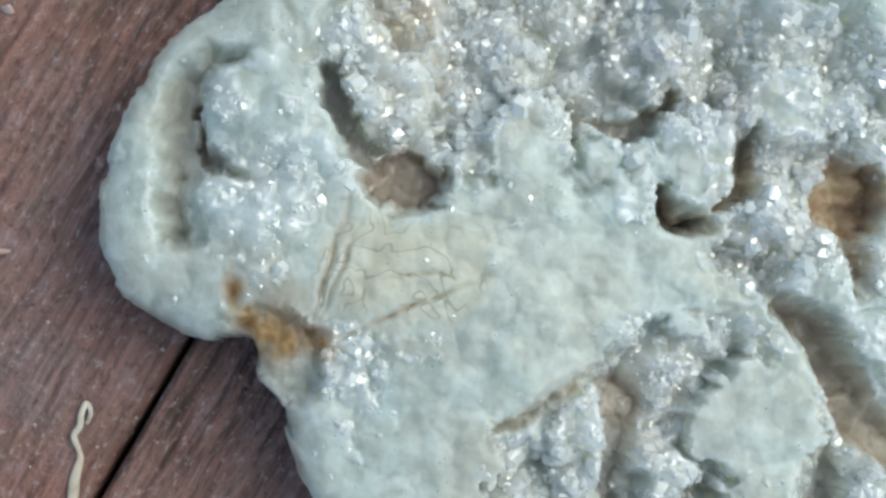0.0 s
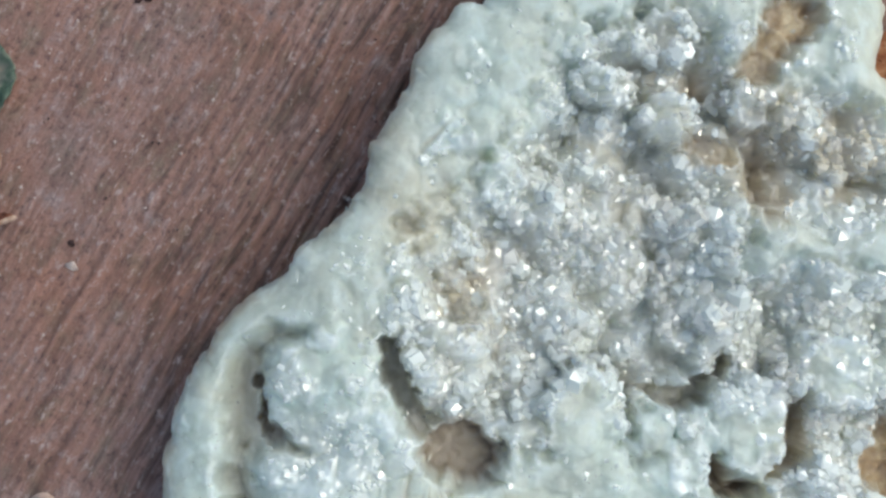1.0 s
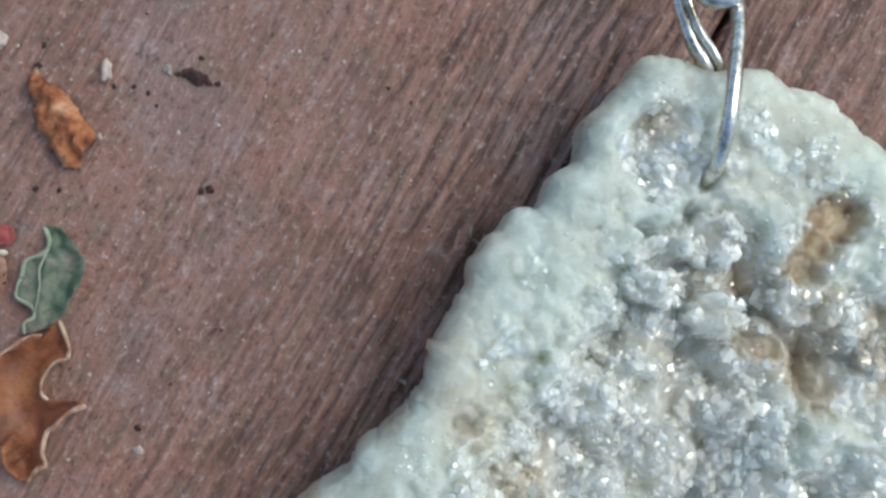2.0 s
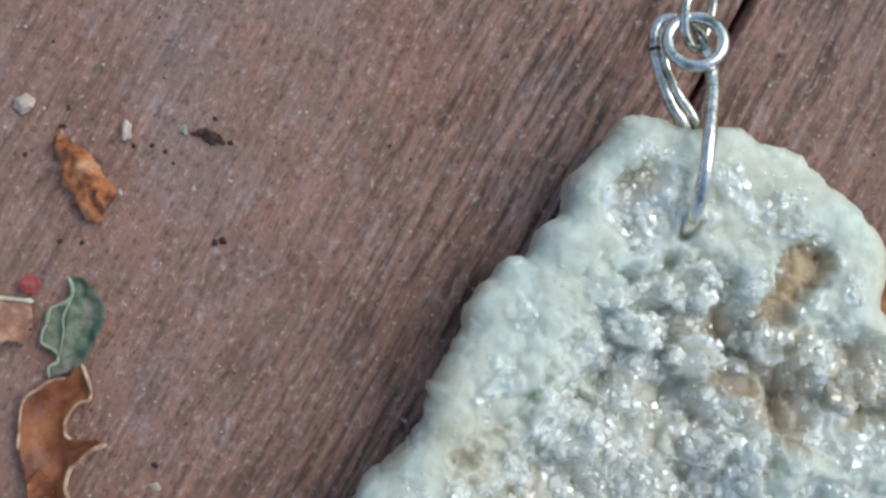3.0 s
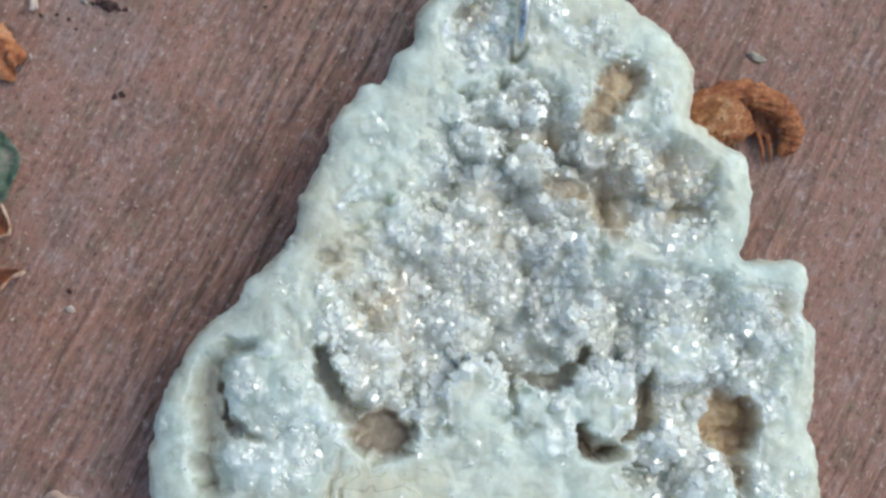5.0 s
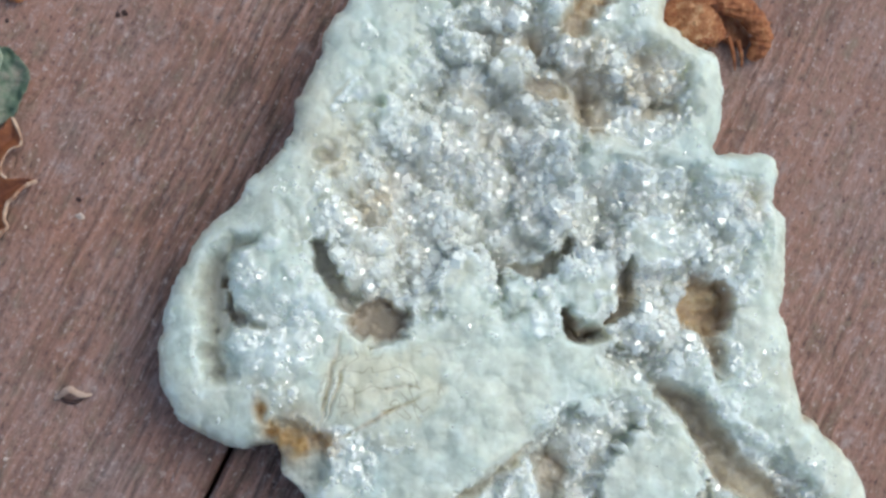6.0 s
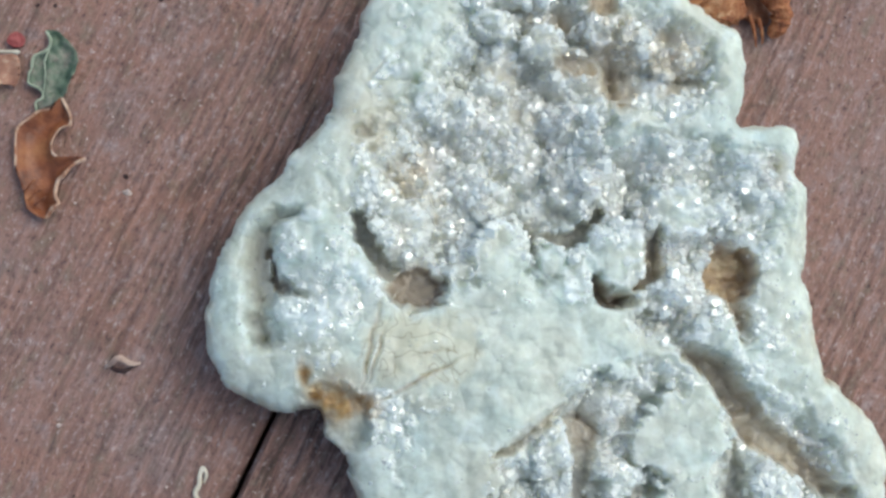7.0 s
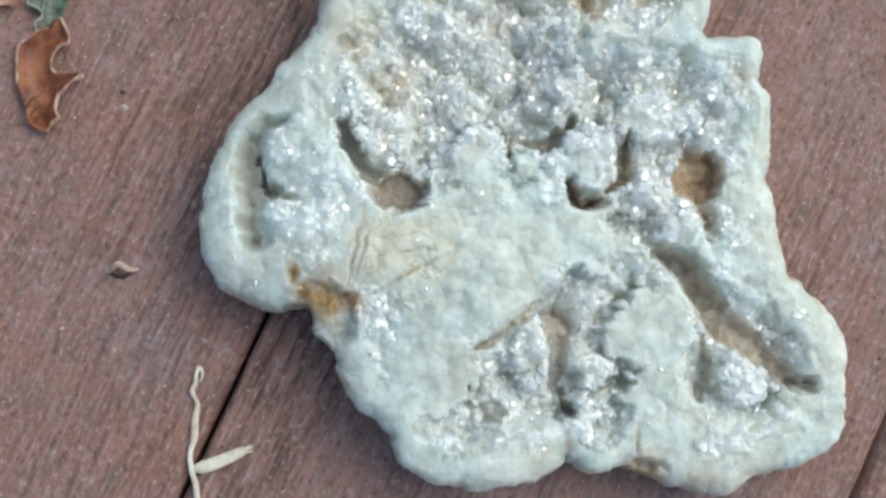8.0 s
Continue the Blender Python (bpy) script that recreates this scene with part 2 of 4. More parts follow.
PALE = plain_material("pale_grit", [(0.3, (0.36, 0.28, 0.25)), (0.7, (0.54, 0.45, 0.41))], 900.0, 0.6, 0.4)
GREYISH = plain_material("grey_grit", [(0.3, (0.22, 0.20, 0.17)), (0.7, (0.42, 0.39, 0.34))], 900.0, 0.6, 0.4)
RED = plain_material("dull_red_petal", [(0.3, (0.16, 0.02, 0.022)), (0.7, (0.36, 0.08, 0.07))], 700.0, 0.55, 0.5)
TORN = plain_material("torn_leaf_scrap", [(0.3, (0.20, 0.075, 0.045)), (0.55, (0.34, 0.17, 0.11)), (0.72, (0.52, 0.38, 0.27))], 600.0, 0.6, 0.5)
EARTH = plain_material("dark_earth", [(0.3, (0.03, 0.022, 0.016)), (0.7, (0.075, 0.055, 0.04))], 40.0, 0.9, 0.6, 0.01)


# ---- numbers and meshes ----
def hashed(i, j, seed):
    h = (i.astype(np.int64) * 374761393 + j.astype(np.int64) * 668265263 + seed * 974634777) & 0x7FFFFFFF
    h = ((h ^ (h >> 13)) * 1274126177) & 0x7FFFFFFF
    return ((h ^ (h >> 16)) & 0xFFFF) / 65535.0


def value_noise(x, y, seed=0):
    """Smooth noise from 0 to 1 with one lattice cell a unit."""
    i, j = np.floor(x), np.floor(y)
    u, w = x - i, y - j
    u, w = u * u * (3 - 2 * u), w * w * (3 - 2 * w)
    a, b = hashed(i, j, seed), hashed(i + 1, j, seed)
    c, d = hashed(i, j + 1, seed), hashed(i + 1, j + 1, seed)
    return (a * (1 - u) + b * u) * (1 - w) + (c * (1 - u) + d * u) * w


def fbm(x, y, seed=0, octaves=3):
    total, size, weight = 0.0, 1.0, 0.0
    for o in range(octaves):
        total = total + size * value_noise(x * 2**o, y * 2**o, seed + 17 * o)
        weight += size
        size *= 0.5
    return total / weight


def smooth(lo, hi, v):
    t = np.clip((v - lo) / (hi - lo), 0, 1)
    return t * t * (3 - 2 * t)


def rounded(points, steps=5, closed=True):
    """A curve through the points (Catmull-Rom)."""
    p = np.array(points, float)
    n = len(p)
    out = []
    for i in range(n if closed else n - 1):
        if closed:
            a, b, c, d = p[(i - 1) % n], p[i], p[(i + 1) % n], p[(i + 2) % n]
        else:
            a, b, c, d = p[max(i - 1, 0)], p[i], p[i + 1], p[min(i + 2, n - 1)]
        for s in range(steps):
            t = s / steps
            out.append(0.5 * (2 * b + (c - a) * t + (2 * a - 5 * b + 4 * c - d) * t * t + (3 * b - a - 3 * c + d) * t**3))
    if not closed:
        out.append(p[-1])
    return np.array(out)


def inside_distance(x, y, line):
    """Distance to a closed line, positive inside it."""
    best, odd = np.full(x.shape, 1e9), np.zeros(x.shape, bool)
    for (ax, ay), (bx, by) in zip(line, np.roll(line, -1, axis=0)):
        ex, ey = bx - ax, by - ay
        t = np.clip(((x - ax) * ex + (y - ay) * ey) / (ex * ex + ey * ey + 1e-12), 0, 1)
        best = np.minimum(best, (x - ax - t * ex) ** 2 + (y - ay - t * ey) ** 2)
        if ay != by:
            odd ^= ((ay > y) != (by > y)) & (x < ax + (y - ay) * ex / ey)
    return np.where(odd, 1, -1) * np.sqrt(best)


def mesh_object(name, verts, faces, material, parent=None, label="", shade=True, attributes=None):
    """One mesh object from millimetres, under a thing if one is given."""
    me = bpy.data.meshes.new(name)
    me.from_pydata((np.asarray(verts, float) * MM).tolist(), [], faces if isinstance(faces, list) else faces.tolist())
    me.update()
    if shade:
        me.polygons.foreach_set("use_smooth", [True] * len(me.polygons))
    for key, values in (attributes or {}).items():
        me.attributes.new(key, "FLOAT", "POINT").data.foreach_set("value", np.asarray(values, np.float32))
    me.materials.append(material)
    ob = new(name, me)
    if parent:
        ob.parent = parent
    if label:
        tagged(ob, label)
    return ob


def thing(name, label, category, group="", kind=""):
    return tagged(new(name), label, category, group, kind)


def sheet(line, step, top, wiggle=None):
    """A grid cut to a closed line: vertices x, y, the distance to the line, quads, and the border edges. top is left to the caller."""
    lo, hi = line.min(0) - 2 * step, line.max(0) + 2 * step
    xs, ys = np.arange(lo[0], hi[0], step), np.arange(lo[1], hi[1], step)
    x, y = np.meshgrid(xs, ys, indexing="ij")
    d = inside_distance(x, y, line)
    if wiggle is not None:
        d = d + wiggle(x, y)
    gx, gy = np.gradient(d, step)
    size = np.maximum(np.hypot(gx, gy), 0.3)
    near = np.abs(d) < 0.75 * step
    x, y = np.where(near, x - d * gx / size**2, x), np.where(near, y - d * gy / size**2, y)
    d = np.where(near, 0.0, d)
    ok = d > -1e-6
    quad = ok[:-1, :-1] & ok[1:, :-1] & ok[1:, 1:] & ok[:-1, 1:]
    index = np.arange(x.size).reshape(x.shape)
    faces = np.stack([index[:-1, :-1], index[1:, :-1], index[1:, 1:], index[:-1, 1:]], -1)[quad]
    used = np.unique(faces)
    again = np.full(x.size, -1)
    again[used] = np.arange(len(used))
    faces = again[faces]
    edges = np.concatenate([faces[:, [0, 1]], faces[:, [1, 2]], faces[:, [2, 3]], faces[:, [3, 0]]])
    key = np.sort(edges, 1) @ np.array([len(used) + 1, 1])
    _, first, count = np.unique(key, return_index=True, return_counts=True)
    border = edges[first[count == 1]]
    return x.ravel()[used], y.ravel()[used], np.maximum(d.ravel()[used], 0), (gx / size).ravel()[used], (gy / size).ravel()[used], faces, border


def skirted(x, y, z, gx, gy, faces, border, profile, bulge=None):
    """Adds side walls below a sheet: profile rows are (inset, height as a share of the border's height); bulge scales what stands out."""
    verts, all_faces = [np.stack([x, y, z], 1)], faces.tolist()
    rim = np.unique(border)
    at = np.full(len(x), -1)
    at[rim] = np.arange(len(rim))
    before = {int(r): int(r) for r in rim}
    count = len(x)
    owner = [np.arange(len(x))]
    for step_in, share in profile:
        inset = step_in * (bulge[rim] if bulge is not None and step_in < 0 else 1.0)
        verts.append(np.stack([x[rim] + gx[rim] * inset, y[rim] + gy[rim] * inset, z[rim] * share], 1))
        owner.append(rim)
        after = {int(r): count + i for i, r in enumerate(rim)}
        all_faces += [(before[a], after[a], after[b], before[b]) for a, b in border.tolist()]
        before, count = after, count + len(rim)
    return np.concatenate(verts), all_faces, np.concatenate(owner)


def tube(points, radii, sides=8, closed=False, flat=1.0):
    """A tube along points, with a radius for each; flat squeezes it in height."""
    p = np.array(points, float)
    r = np.broadcast_to(np.asarray(radii, float), (len(p),))
    along = np.roll(p, -1, 0) - np.roll(p, 1, 0) if closed else np.gradient(p, axis=0)
    along /= np.linalg.norm(along, axis=1)[:, None] + 1e-9
    side = np.cross(along, (0, 0, 1.0))
    weak = np.linalg.norm(side, axis=1) < 0.05
    side[weak] = (1, 0, 0)
    for i in range(1, len(p)):
        if side[i] @ side[i - 1] < 0:
            side[i] = -side[i]
    side /= np.linalg.norm(side, axis=1)[:, None]
    up = np.cross(side, along)
    verts, faces = [], []
    for i in range(len(p)):
        for s in range(sides):
            a = 2 * math.pi * s / sides
            verts.append(p[i] + r[i] * (math.cos(a) * side[i] + flat * math.sin(a) * up[i]))
    n = len(p)
    for i in range(n if closed else n - 1):
        j = (i + 1) % n
        for s in range(sides):
            q = (s + 1) % sides
            faces.append((i * sides + s, i * sides + q, j * sides + q, j * sides + s))
    if not closed:
        faces.append(tuple(range(sides)))
        faces.append(tuple((n - 1) * sides + s for s in reversed(range(sides))))
    return np.array(verts), faces


# ---- deck ----
GRAIN = 27.45       # the boards run this far clockwise from +y
deck = thing("deck", "weathered reddish-brown wooden deck boards with narrow gaps", "deck", kind="structure")
deck.matrix_world = pose(0, 0, 0, 0, 0, -GRAIN)
BOARD, GAP, FIRST = 76.65, 0.75, -13.0


def plank(centre, fine):
    """One board along local y, its upper face with raised grain, shallow splits and rounded edges."""
    wide, long = BOARD, 1800.0
    xs = np.linspace(-wide / 2, wide / 2, 440 if fine else 60)
    ys = np.unique(np.concatenate([np.linspace(-long / 2, -75, 14), np.linspace(-75, 85, 150 if fine else 20), np.linspace(85, long / 2, 12)]))
    x, y = np.meshgrid(xs, ys, indexing="ij")
    across = x + centre
    bend = 1.6 * fbm(across / 30, y / 60, 5)
    ridge = fbm((across + bend) / 0.8, y / 14, 11, 3) - 0.5
    band = smooth(0.42, 0.62, fbm(across / 9, y / 80, 23, 2))
    if centre < 0:
        # dark streaks thicken towards the geode; part of its soft shade is painted in
        band = np.maximum(band * 0.35, smooth(-50, -21, across + 5 * fbm(across / 8, y / 20, 24)) * (0.45 + 0.55 * smooth(-32, 4, y)))
    else:
        band = np.maximum(band * 0.45, 0.9 * smooth(6, -6, across))
    z = 0.95 * ridge * (0.15 + 0.85 * band) + 0.08 * (fbm(across / 6, y / 9, 31) - 0.5)
    for at, lo, hi, deep in ((11.9, 38, 66, 0.2), (23.5, 30, 58, 0.25), (47.0, -32, 14, 0.22), (-20.5, 20, 52, 0.3), (-24.5, 10, 44, 0.25), (-17.6, 5, 60, 0.25), (-28.5, 0, 40, 0.2)):
        line = np.abs(across - at - 0.25 * np.sin(y / 7))
        z = z - deep * smooth(0.28, 0.05, line) * smooth(lo - 8, lo + 4, y) * smooth(hi + 8, hi - 4, y)
    edge = wide / 2 - np.abs(x)
    z = z - 0.9 * (1 - smooth(0, 0.9, edge)) ** 2
    index = np.arange(x.size).reshape(x.shape)
    faces = np.stack([index[:-1, :-1], index[1:, :-1], index[1:, 1:], index[:-1, 1:]], -1).reshape(-1, 4).tolist()
    verts = np.stack([x, y, z], -1).reshape(-1, 3)
    ring = np.concatenate([index[:, 0], index[-1, 1:], index[::-1, -1][1:], index[0, ::-1][1:-1]])
    low = verts[ring].copy()
    low[:, 2] = -20.0
    base = len(verts)
    m = len(ring)
    faces += [(int(ring[i]), base + i, base + (i + 1) % m, int(ring[(i + 1) % m])) for i in range(m)]
    faces.append(tuple(base + i for i in reversed(range(m))))
    ob = mesh_object("plank", np.concatenate([verts, low]), faces, WOOD, deck, attributes={"grain": np.concatenate([(0.16 + 0.84 * band).ravel(), np.ones(m)])})
    ob.location = (centre * MM, 0, 0)
    return ob


for number in range(-12, 12):
    plank(FIRST + (BOARD + GAP) * (number + 0.5), number in (-1, 0))

ground = mesh_object("ground", [(-30000, -30000, -20), (30000, -30000, -20), (30000, 30000, -20), (-30000, 30000, -20)], [(0, 1, 2, 3)], EARTH, shade=False)
tagged(ground, "bare dark earth under and round the deck boards", "ground", kind="structure")

# ---- geode pendant ----
TOP_SIDE = [(3.5, 49.9), (5.3, 52.1), (7.2, 53.6), (9.7, 53.6), (11.9, 52.7), (15.5, 53.0), (17.5, 52.9), (19.3, 52.0), (22.7, 51.0), (25.4, 48.4), (28.2, 46.3), (30.4, 43.6), (31.4, 40.3), (31.0, 36.9)]
RIGHT_SIDE = [(32.6, 35.2), (36.0, 33.3), (37.2, 30.2), (36.8, 25.4), (35.7, 22.4), (37.5, 21.8), (41.7, 21.6), (42.8, 19.0), (42.4, 16.4), (43.5, 13.4), (42.9, 8.0), (42.4, 4.0), (43.0, -1.6), (43.9, -7.1), (46.5, -10.0), (49.0, -12.8), (50.5, -17.0), (49.6, -25.0), (48.0, -28.3)]
LOW_SIDE = [(43.0, -30.7), (38.9, -31.5), (35.4, -33.3), (31.3, -32.7), (26.7, -30.9), (23.4, -29.2), (22.0, -29.6), (19.3, -30.0), (16.7, -28.4), (16.1, -27.6), (15.0, -28.9), (11.2, -30.7), (4.5, -31.0), (-0.1, -29.8), (-3.4, -27.3), (-4.6, -24.3), (-6.5, -22.5), (-9.0, -19.4), (-10.0, -16.4)]
LEFT_SIDE = [(-10.2, -14.6), (-12.7, -11.4), (-13.7, -8.4), (-17.9, -8.7), (-21.8, -7.1), (-24.7, -4.7), (-25.8, -1.3), (-25.8, 4.1), (-24.6, 8.1), (-22.8, 11.5), (-21.7, 13.6), (-19.0, 16.4), (-16.8, 18.2), (-15.6, 20.1), (-12.5, 22.6), (-11.0, 25.2), (-10.7, 28.2), (-9.6, 30.3), (-7.9, 33.3), (-7.3, 36.0), (-5.5, 38.4), (-3.7, 40.3), (-1.6, 41.0), (-0.5, 43.7), (1.4, 44.9), (1.9, 47.9)]
OUTLINE = rounded(TOP_SIDE + RIGHT_SIDE + LOW_SIDE + LEFT_SIDE, 4)

BASINS, FACES, MOUNDS, HOLES, TROUGHS, WASHES = [], [], [], [], [], []


def basin(x, y, rx, ry, turn, depth, lined=1.0):
    """A wide hollow lined with crystals: millimetres, degrees."""
    BASINS.append((x, y, rx, ry, turn, depth, lined))


def face(x, y, rx, ry, turn):
    """A smooth, broken face that stands between the hollows."""
    FACES.append((x, y, rx, ry, turn))


def mound(x, y, rx, ry, turn, height, bare=0.0):
    """A mound grown up from a hollow; bare: how far it is free of crystals."""
    MOUNDS.append((x, y, rx, ry, turn, height, bare))


def hole(x, y, rx, ry, turn, depth, iron, smoke_shade, slope=1.5):
    """A steep-walled hole with iron stain, or smoky quartz plus painted shade, on its floor."""
    HOLES.append((x, y, rx, ry, turn, depth, iron, smoke_shade, slope))


def trough(way, depth, iron, smoke_shade, slope=0.8, rough=1.0):
    """A steep-walled channel along way, whose points are x, y and half its width."""
    TROUGHS.append((way, depth, iron, smoke_shade, slope, rough))


def wash(x, y, radius, iron, smoke_shade):
    """A soft wash of iron stain, and of smoky quartz with painted shade."""
    WASHES.append((x, y, radius, iron, smoke_shade))


basin(8.0, 19.0, 13.5, 13.0, 25, 6.8)
basin(11.0, 21.0, 6.0, 8.0, 10, 7.6)
basin(14.0, 31.0, 11.0, 8.5, -20, 5.7)
basin(27.0, 29.0, 6.0, 6.5, 0, 3.9)
basin(27.0, 13.0, 13.5, 8.0, 0, 4.2)
basin(-2.5, 12.0, 6.5, 7.0, 0, 3.9)
basin(8.0, 45.5, 3.6, 4.2, 0, 2.3)
basin(28.5, 1.5, 7.0, 5.5, 0, 4.4)
basin(19.5, -9.5, 8.0, 4.2, 25, 4.2)
basin(7.5, -20.5, 8.6, 5.6, 10, 3.6)
basin(19.0, -19.5, 6.5, 6.5, 0, 3.9)
basin(37.5, -17.5, 7.0, 8.0, 30, 4.4)
basin(38.5, 16.0, 3.6, 3.4, 0, 1.6)
basin(2.5, -14.0, 4.5, 2.4, 15, 1.3, 0.6)
basin(-4.5, -11.5, 2.5, 3.0, 0, 0.9, 0.5)
basin(-13.0, 3.0, 6.0, 5.5, 0, 0.8, 0.45)
basin(14.0, -14.0, 4.5, 4.5, 0, 3.4)
face(-3.0, -3.0, 9.5, 4.8, -8)
face(10.5, -2.6, 11.0, 4.3, 0)
face(17.0, 0.2, 6.0, 2.6, 20)
face(6.0, -9.5, 8.0, 4.4, 15)
face(27.2, -13.8, 5.6, 4.6, 0)
face(28.0, -23.0, 4.6, 5.0, 0)
face(0.0, -16.0, 6.0, 6.0, 0)
mound(7.3, 7.3, 3.5, 4.6, 0, 6.0, 0.85)
mound(16.9, 18.5, 3.4, 6.0, -8, 2.2)
mound(21.2, 7.6, 4.0, 3.8, 0, 4.7, 0.5)
mound(28.5, 11.9, 5.8, 3.2, 0, 3.9, 0.85)
mound(13.7, 31.8, 2.6, 2.1, -20, 4.4, 0.6)
mound(8.0, 34.2, 3.0, 1.7, 0, 3.4, 0.6)
mound(20.9, 33.4, 3.1, 2.4, 0, 3.6)
mound(26.0, 2.6, 3.2, 2.6, 0, 2.9)
mound(31.4, -1.8, 3.2, 2.4, 30, 3.6, 0.6)
mound(-4.0, 10.8, 4.4, 3.8, 0, 2.1)
mound(38.0, -19.2, 3.5, 4.0, 0, 3.6)
mound(19.2, -17.9, 3.0, 2.2, 10, 3.4, 0.7)
mound(13.0, -15.5, 3.0, 4.4, 0, 2.9)
mound(19.0, -23.6, 3.4, 2.7, 0, 2.9)
mound(13.6, 24.0, 2.6, 2.0, 0, 1.6)
mound(5.0, 37.5, 3.0, 2.0, 0, 1.8)
mound(12.8, 38.2, 3.0, 2.2, 0, 2.3)
mound(28.2, 29.3, 2.2, 2.2, 0, 1.6)
mound(12.9, 7.6, 1.6, 2.6, 0, 3.9, 0.85)
mound(2.0, 25.0, 3.5, 3.0, 0, 2.1)
hole(-1.9, 4.3, 3.3, 2.6, -10, 7.6, 0.12, 1.0, 1.2)
hole(-17.2, 5.0, 1.4, 1.0, 0, 6.8, 0.1, 0.8, 1.1)
hole(-18.6, -0.4, 1.6, 1.4, 0, 3.6, 0.0, 0.3, 1.5)
hole(-16.2, 4.6, 1.7, 0.45, -20, 4.5, 0.05, 0.6)
hole(-7.6, -2.2, 4.4, 0.24, 77, 1.4, 0.2, 0.7)
hole(-6.7, -2.6, 3.2, 0.18, 70, 1.2, 0.2, 0.6)
hole(-2.3, -5.9, 3.9, 0.24, 26, 1.4, 0.25, 0.75)
hole(-0.6, -3.0, 1.8, 0.2, 12, 1.2, 0.2, 0.5)
hole(33.8, 4.8, 3.0, 3.3, 0, 6.4, 0.8, 0.25, 1.1)
hole(34.4, 0.0, 0.9, 2.4, 10, 5.0, 0.5, 0.4)
hole(18.7, 3.1, 0.9, 0.9, -30, 5.5, 0.2, 0.85, 1.1)
hole(20.2, 2.0, 1.7, 0.75, 0, 5.5, 0.2, 0.85, 1.2)
hole(25.0, 7.0, 1.1, 2.4, 10, 5.5, 0.35, 0.5)
hole(16.2, -12.8, 1.7, 2.4, 0, 7.5, 0.15, 0.8, 1.4)
hole(15.2, -17.6, 0.9, 2.6, 0, 6.0, 0.05, 0.6, 1.4)
hole(16.4, -19.0, 1.6, 1.6, 0, 6.0, 0.0, 0.35, 1.6)
hole(7.3, -21.9, 2.6, 1.8, 0, 5.6, 0.0, 0.42, 1.6)
hole(33.0, -20.6, 1.7, 1.4, 0, 5.5, 0.1, 0.6)
hole(23.2, 40.3, 2.5, 2.1, 20, 3.4, 0.75, 0.0)
hole(21.6, 38.2, 1.7, 1.9, -30, 3.6, 0.7, 0.1)
hole(20.6, 36.4, 1.7, 1.6, -30, 4.0, 0.65, 0.2)
hole(15.9, 34.6, 1.2, 1.5, 40, 7.0, 0.45, 0.42, 1.6)
hole(10.9, 24.0, 1.8, 1.5, 0, 7.6, 0.1, 0.56, 1.6)
hole(17.6, 29.6, 3.0, 1.5, -15, 7.0, 0.5, 0.42, 1.6)
hole(22.2, 27.4, 2.2, 3.6, 8, 5.2, 0.42, 0.4, 2.0)
hole(12.1, 43.5, 0.62, 0.85, -20, 5.0, 0.2, 0.3)
hole(8.6, 28.9, 4.2, 0.9, -20, 6.5, 0.15, 0.42, 1.6)
hole(10.6, 36.0, 2.6, 0.5, -10, 5.5, 0.1, 0.35, 1.6)
hole(14.4, 12.2, 2.6, 1.1, -25, 7.0, 0.05, 0.49, 1.6)
hole(-11.6, -10.0, 3.9, 4.0, -35, 3.4, 0.05, 0.0, 1.3)
hole(-15.0, -4.9, 0.5, 1.6, 10, 1.8, 0.85, 0.0)
hole(25.2, -30.2, 2.8, 1.5, -20, 4.0, 0.75, 0.0)
hole(24.3, -26.6, 0.25, 2.0, -4, 1.3, 0.5, 0.0)
hole(16.2, -26.6, 0.3, 1.7, 0, 1.3, 0.5, 0.0)
hole(20.4, 44.0, 0.5, 0.35, 0, 1.0, 0.0, 0.8)
hole(-5.8, 29.0, 1.9, 0.18, 45, 0.7, 0.1, 0.4)
hole(2.6, 10.2, 0.3, 1.6, 0, 3.0, 0.0, 0.6)
hole(9.3, -12.8, 3.2, 0.7, 35, 2.6, 0.1, 0.4, 1.5)
hole(28.0, 32.6, 1.6, 1.0, 0, 3.5, 0.45, 0.14, 1.6)
hole(28.6, 26.6, 2.2, 1.0, 10, 3.5, 0.4, 0.14, 1.6)
trough([(-15.0, 13.2, 0.4), (-17.6, 12.8, 0.9), (-19.2, 11.2, 1.5), (-19.6, 8.6, 1.9), (-19.3, 5.2, 1.9), (-20.2, 2.0, 1.3), (-19.4, -0.6, 1.5)], 5.6, 0.14, 0.4, 2.8, 0.6)
trough([(-18.6, 9.0, 0.7), (-18.0, 5.6, 0.8)], 7.0, 0.15, 0.75)
trough([(-8.4, 12.6, 1.0), (-7.5, 10.0, 1.2), (-5.9, 6.8, 0.8), (-4.4, 5.0, 0.7)], 6.5, 0.12, 0.6)
trough([(28.4, -4.2, 1.2), (31.2, -5.9, 1.7), (33.4, -9.3, 1.9), (35.6, -13.0, 2.3), (38.3, -14.9, 2.2), (40.9, -17.2, 1.9), (43.4, -20.0, 1.5), (45.4, -21.0, 1.0)], 6.4, 0.42, 0.35, 2.2, 0.6)
trough([(0.5, 12.5, 0.35), (0.5, 10.6, 0.3)], 5.5, 0.1, 0.7)
trough([(11.8, 10.0, 0.7), (15.6, 9.2, 1.1), (17.4, 10.2, 0.9), (19.2, 12.4, 0.6)], 7.0, 0.12, 0.6)
trough([(18.0, 4.4, 0.5), (19.0, 2.4, 0.8), (20.0, 1.8, 0.7), (22.0, 2.5, 0.4)], 6.8, 0.25, 0.8)
trough([(25.5, 9.3, 0.8), (24.9, 4.8, 0.9), (22.4, 3.2, 0.4)], 6.5, 0.3, 0.55)
trough([(14.9, -11.2, 1.2), (15.6, -13.9, 1.3), (15.3, -20.0, 0.9), (16.8, -22.2, 0.9)], 6.8, 0.1, 0.6)
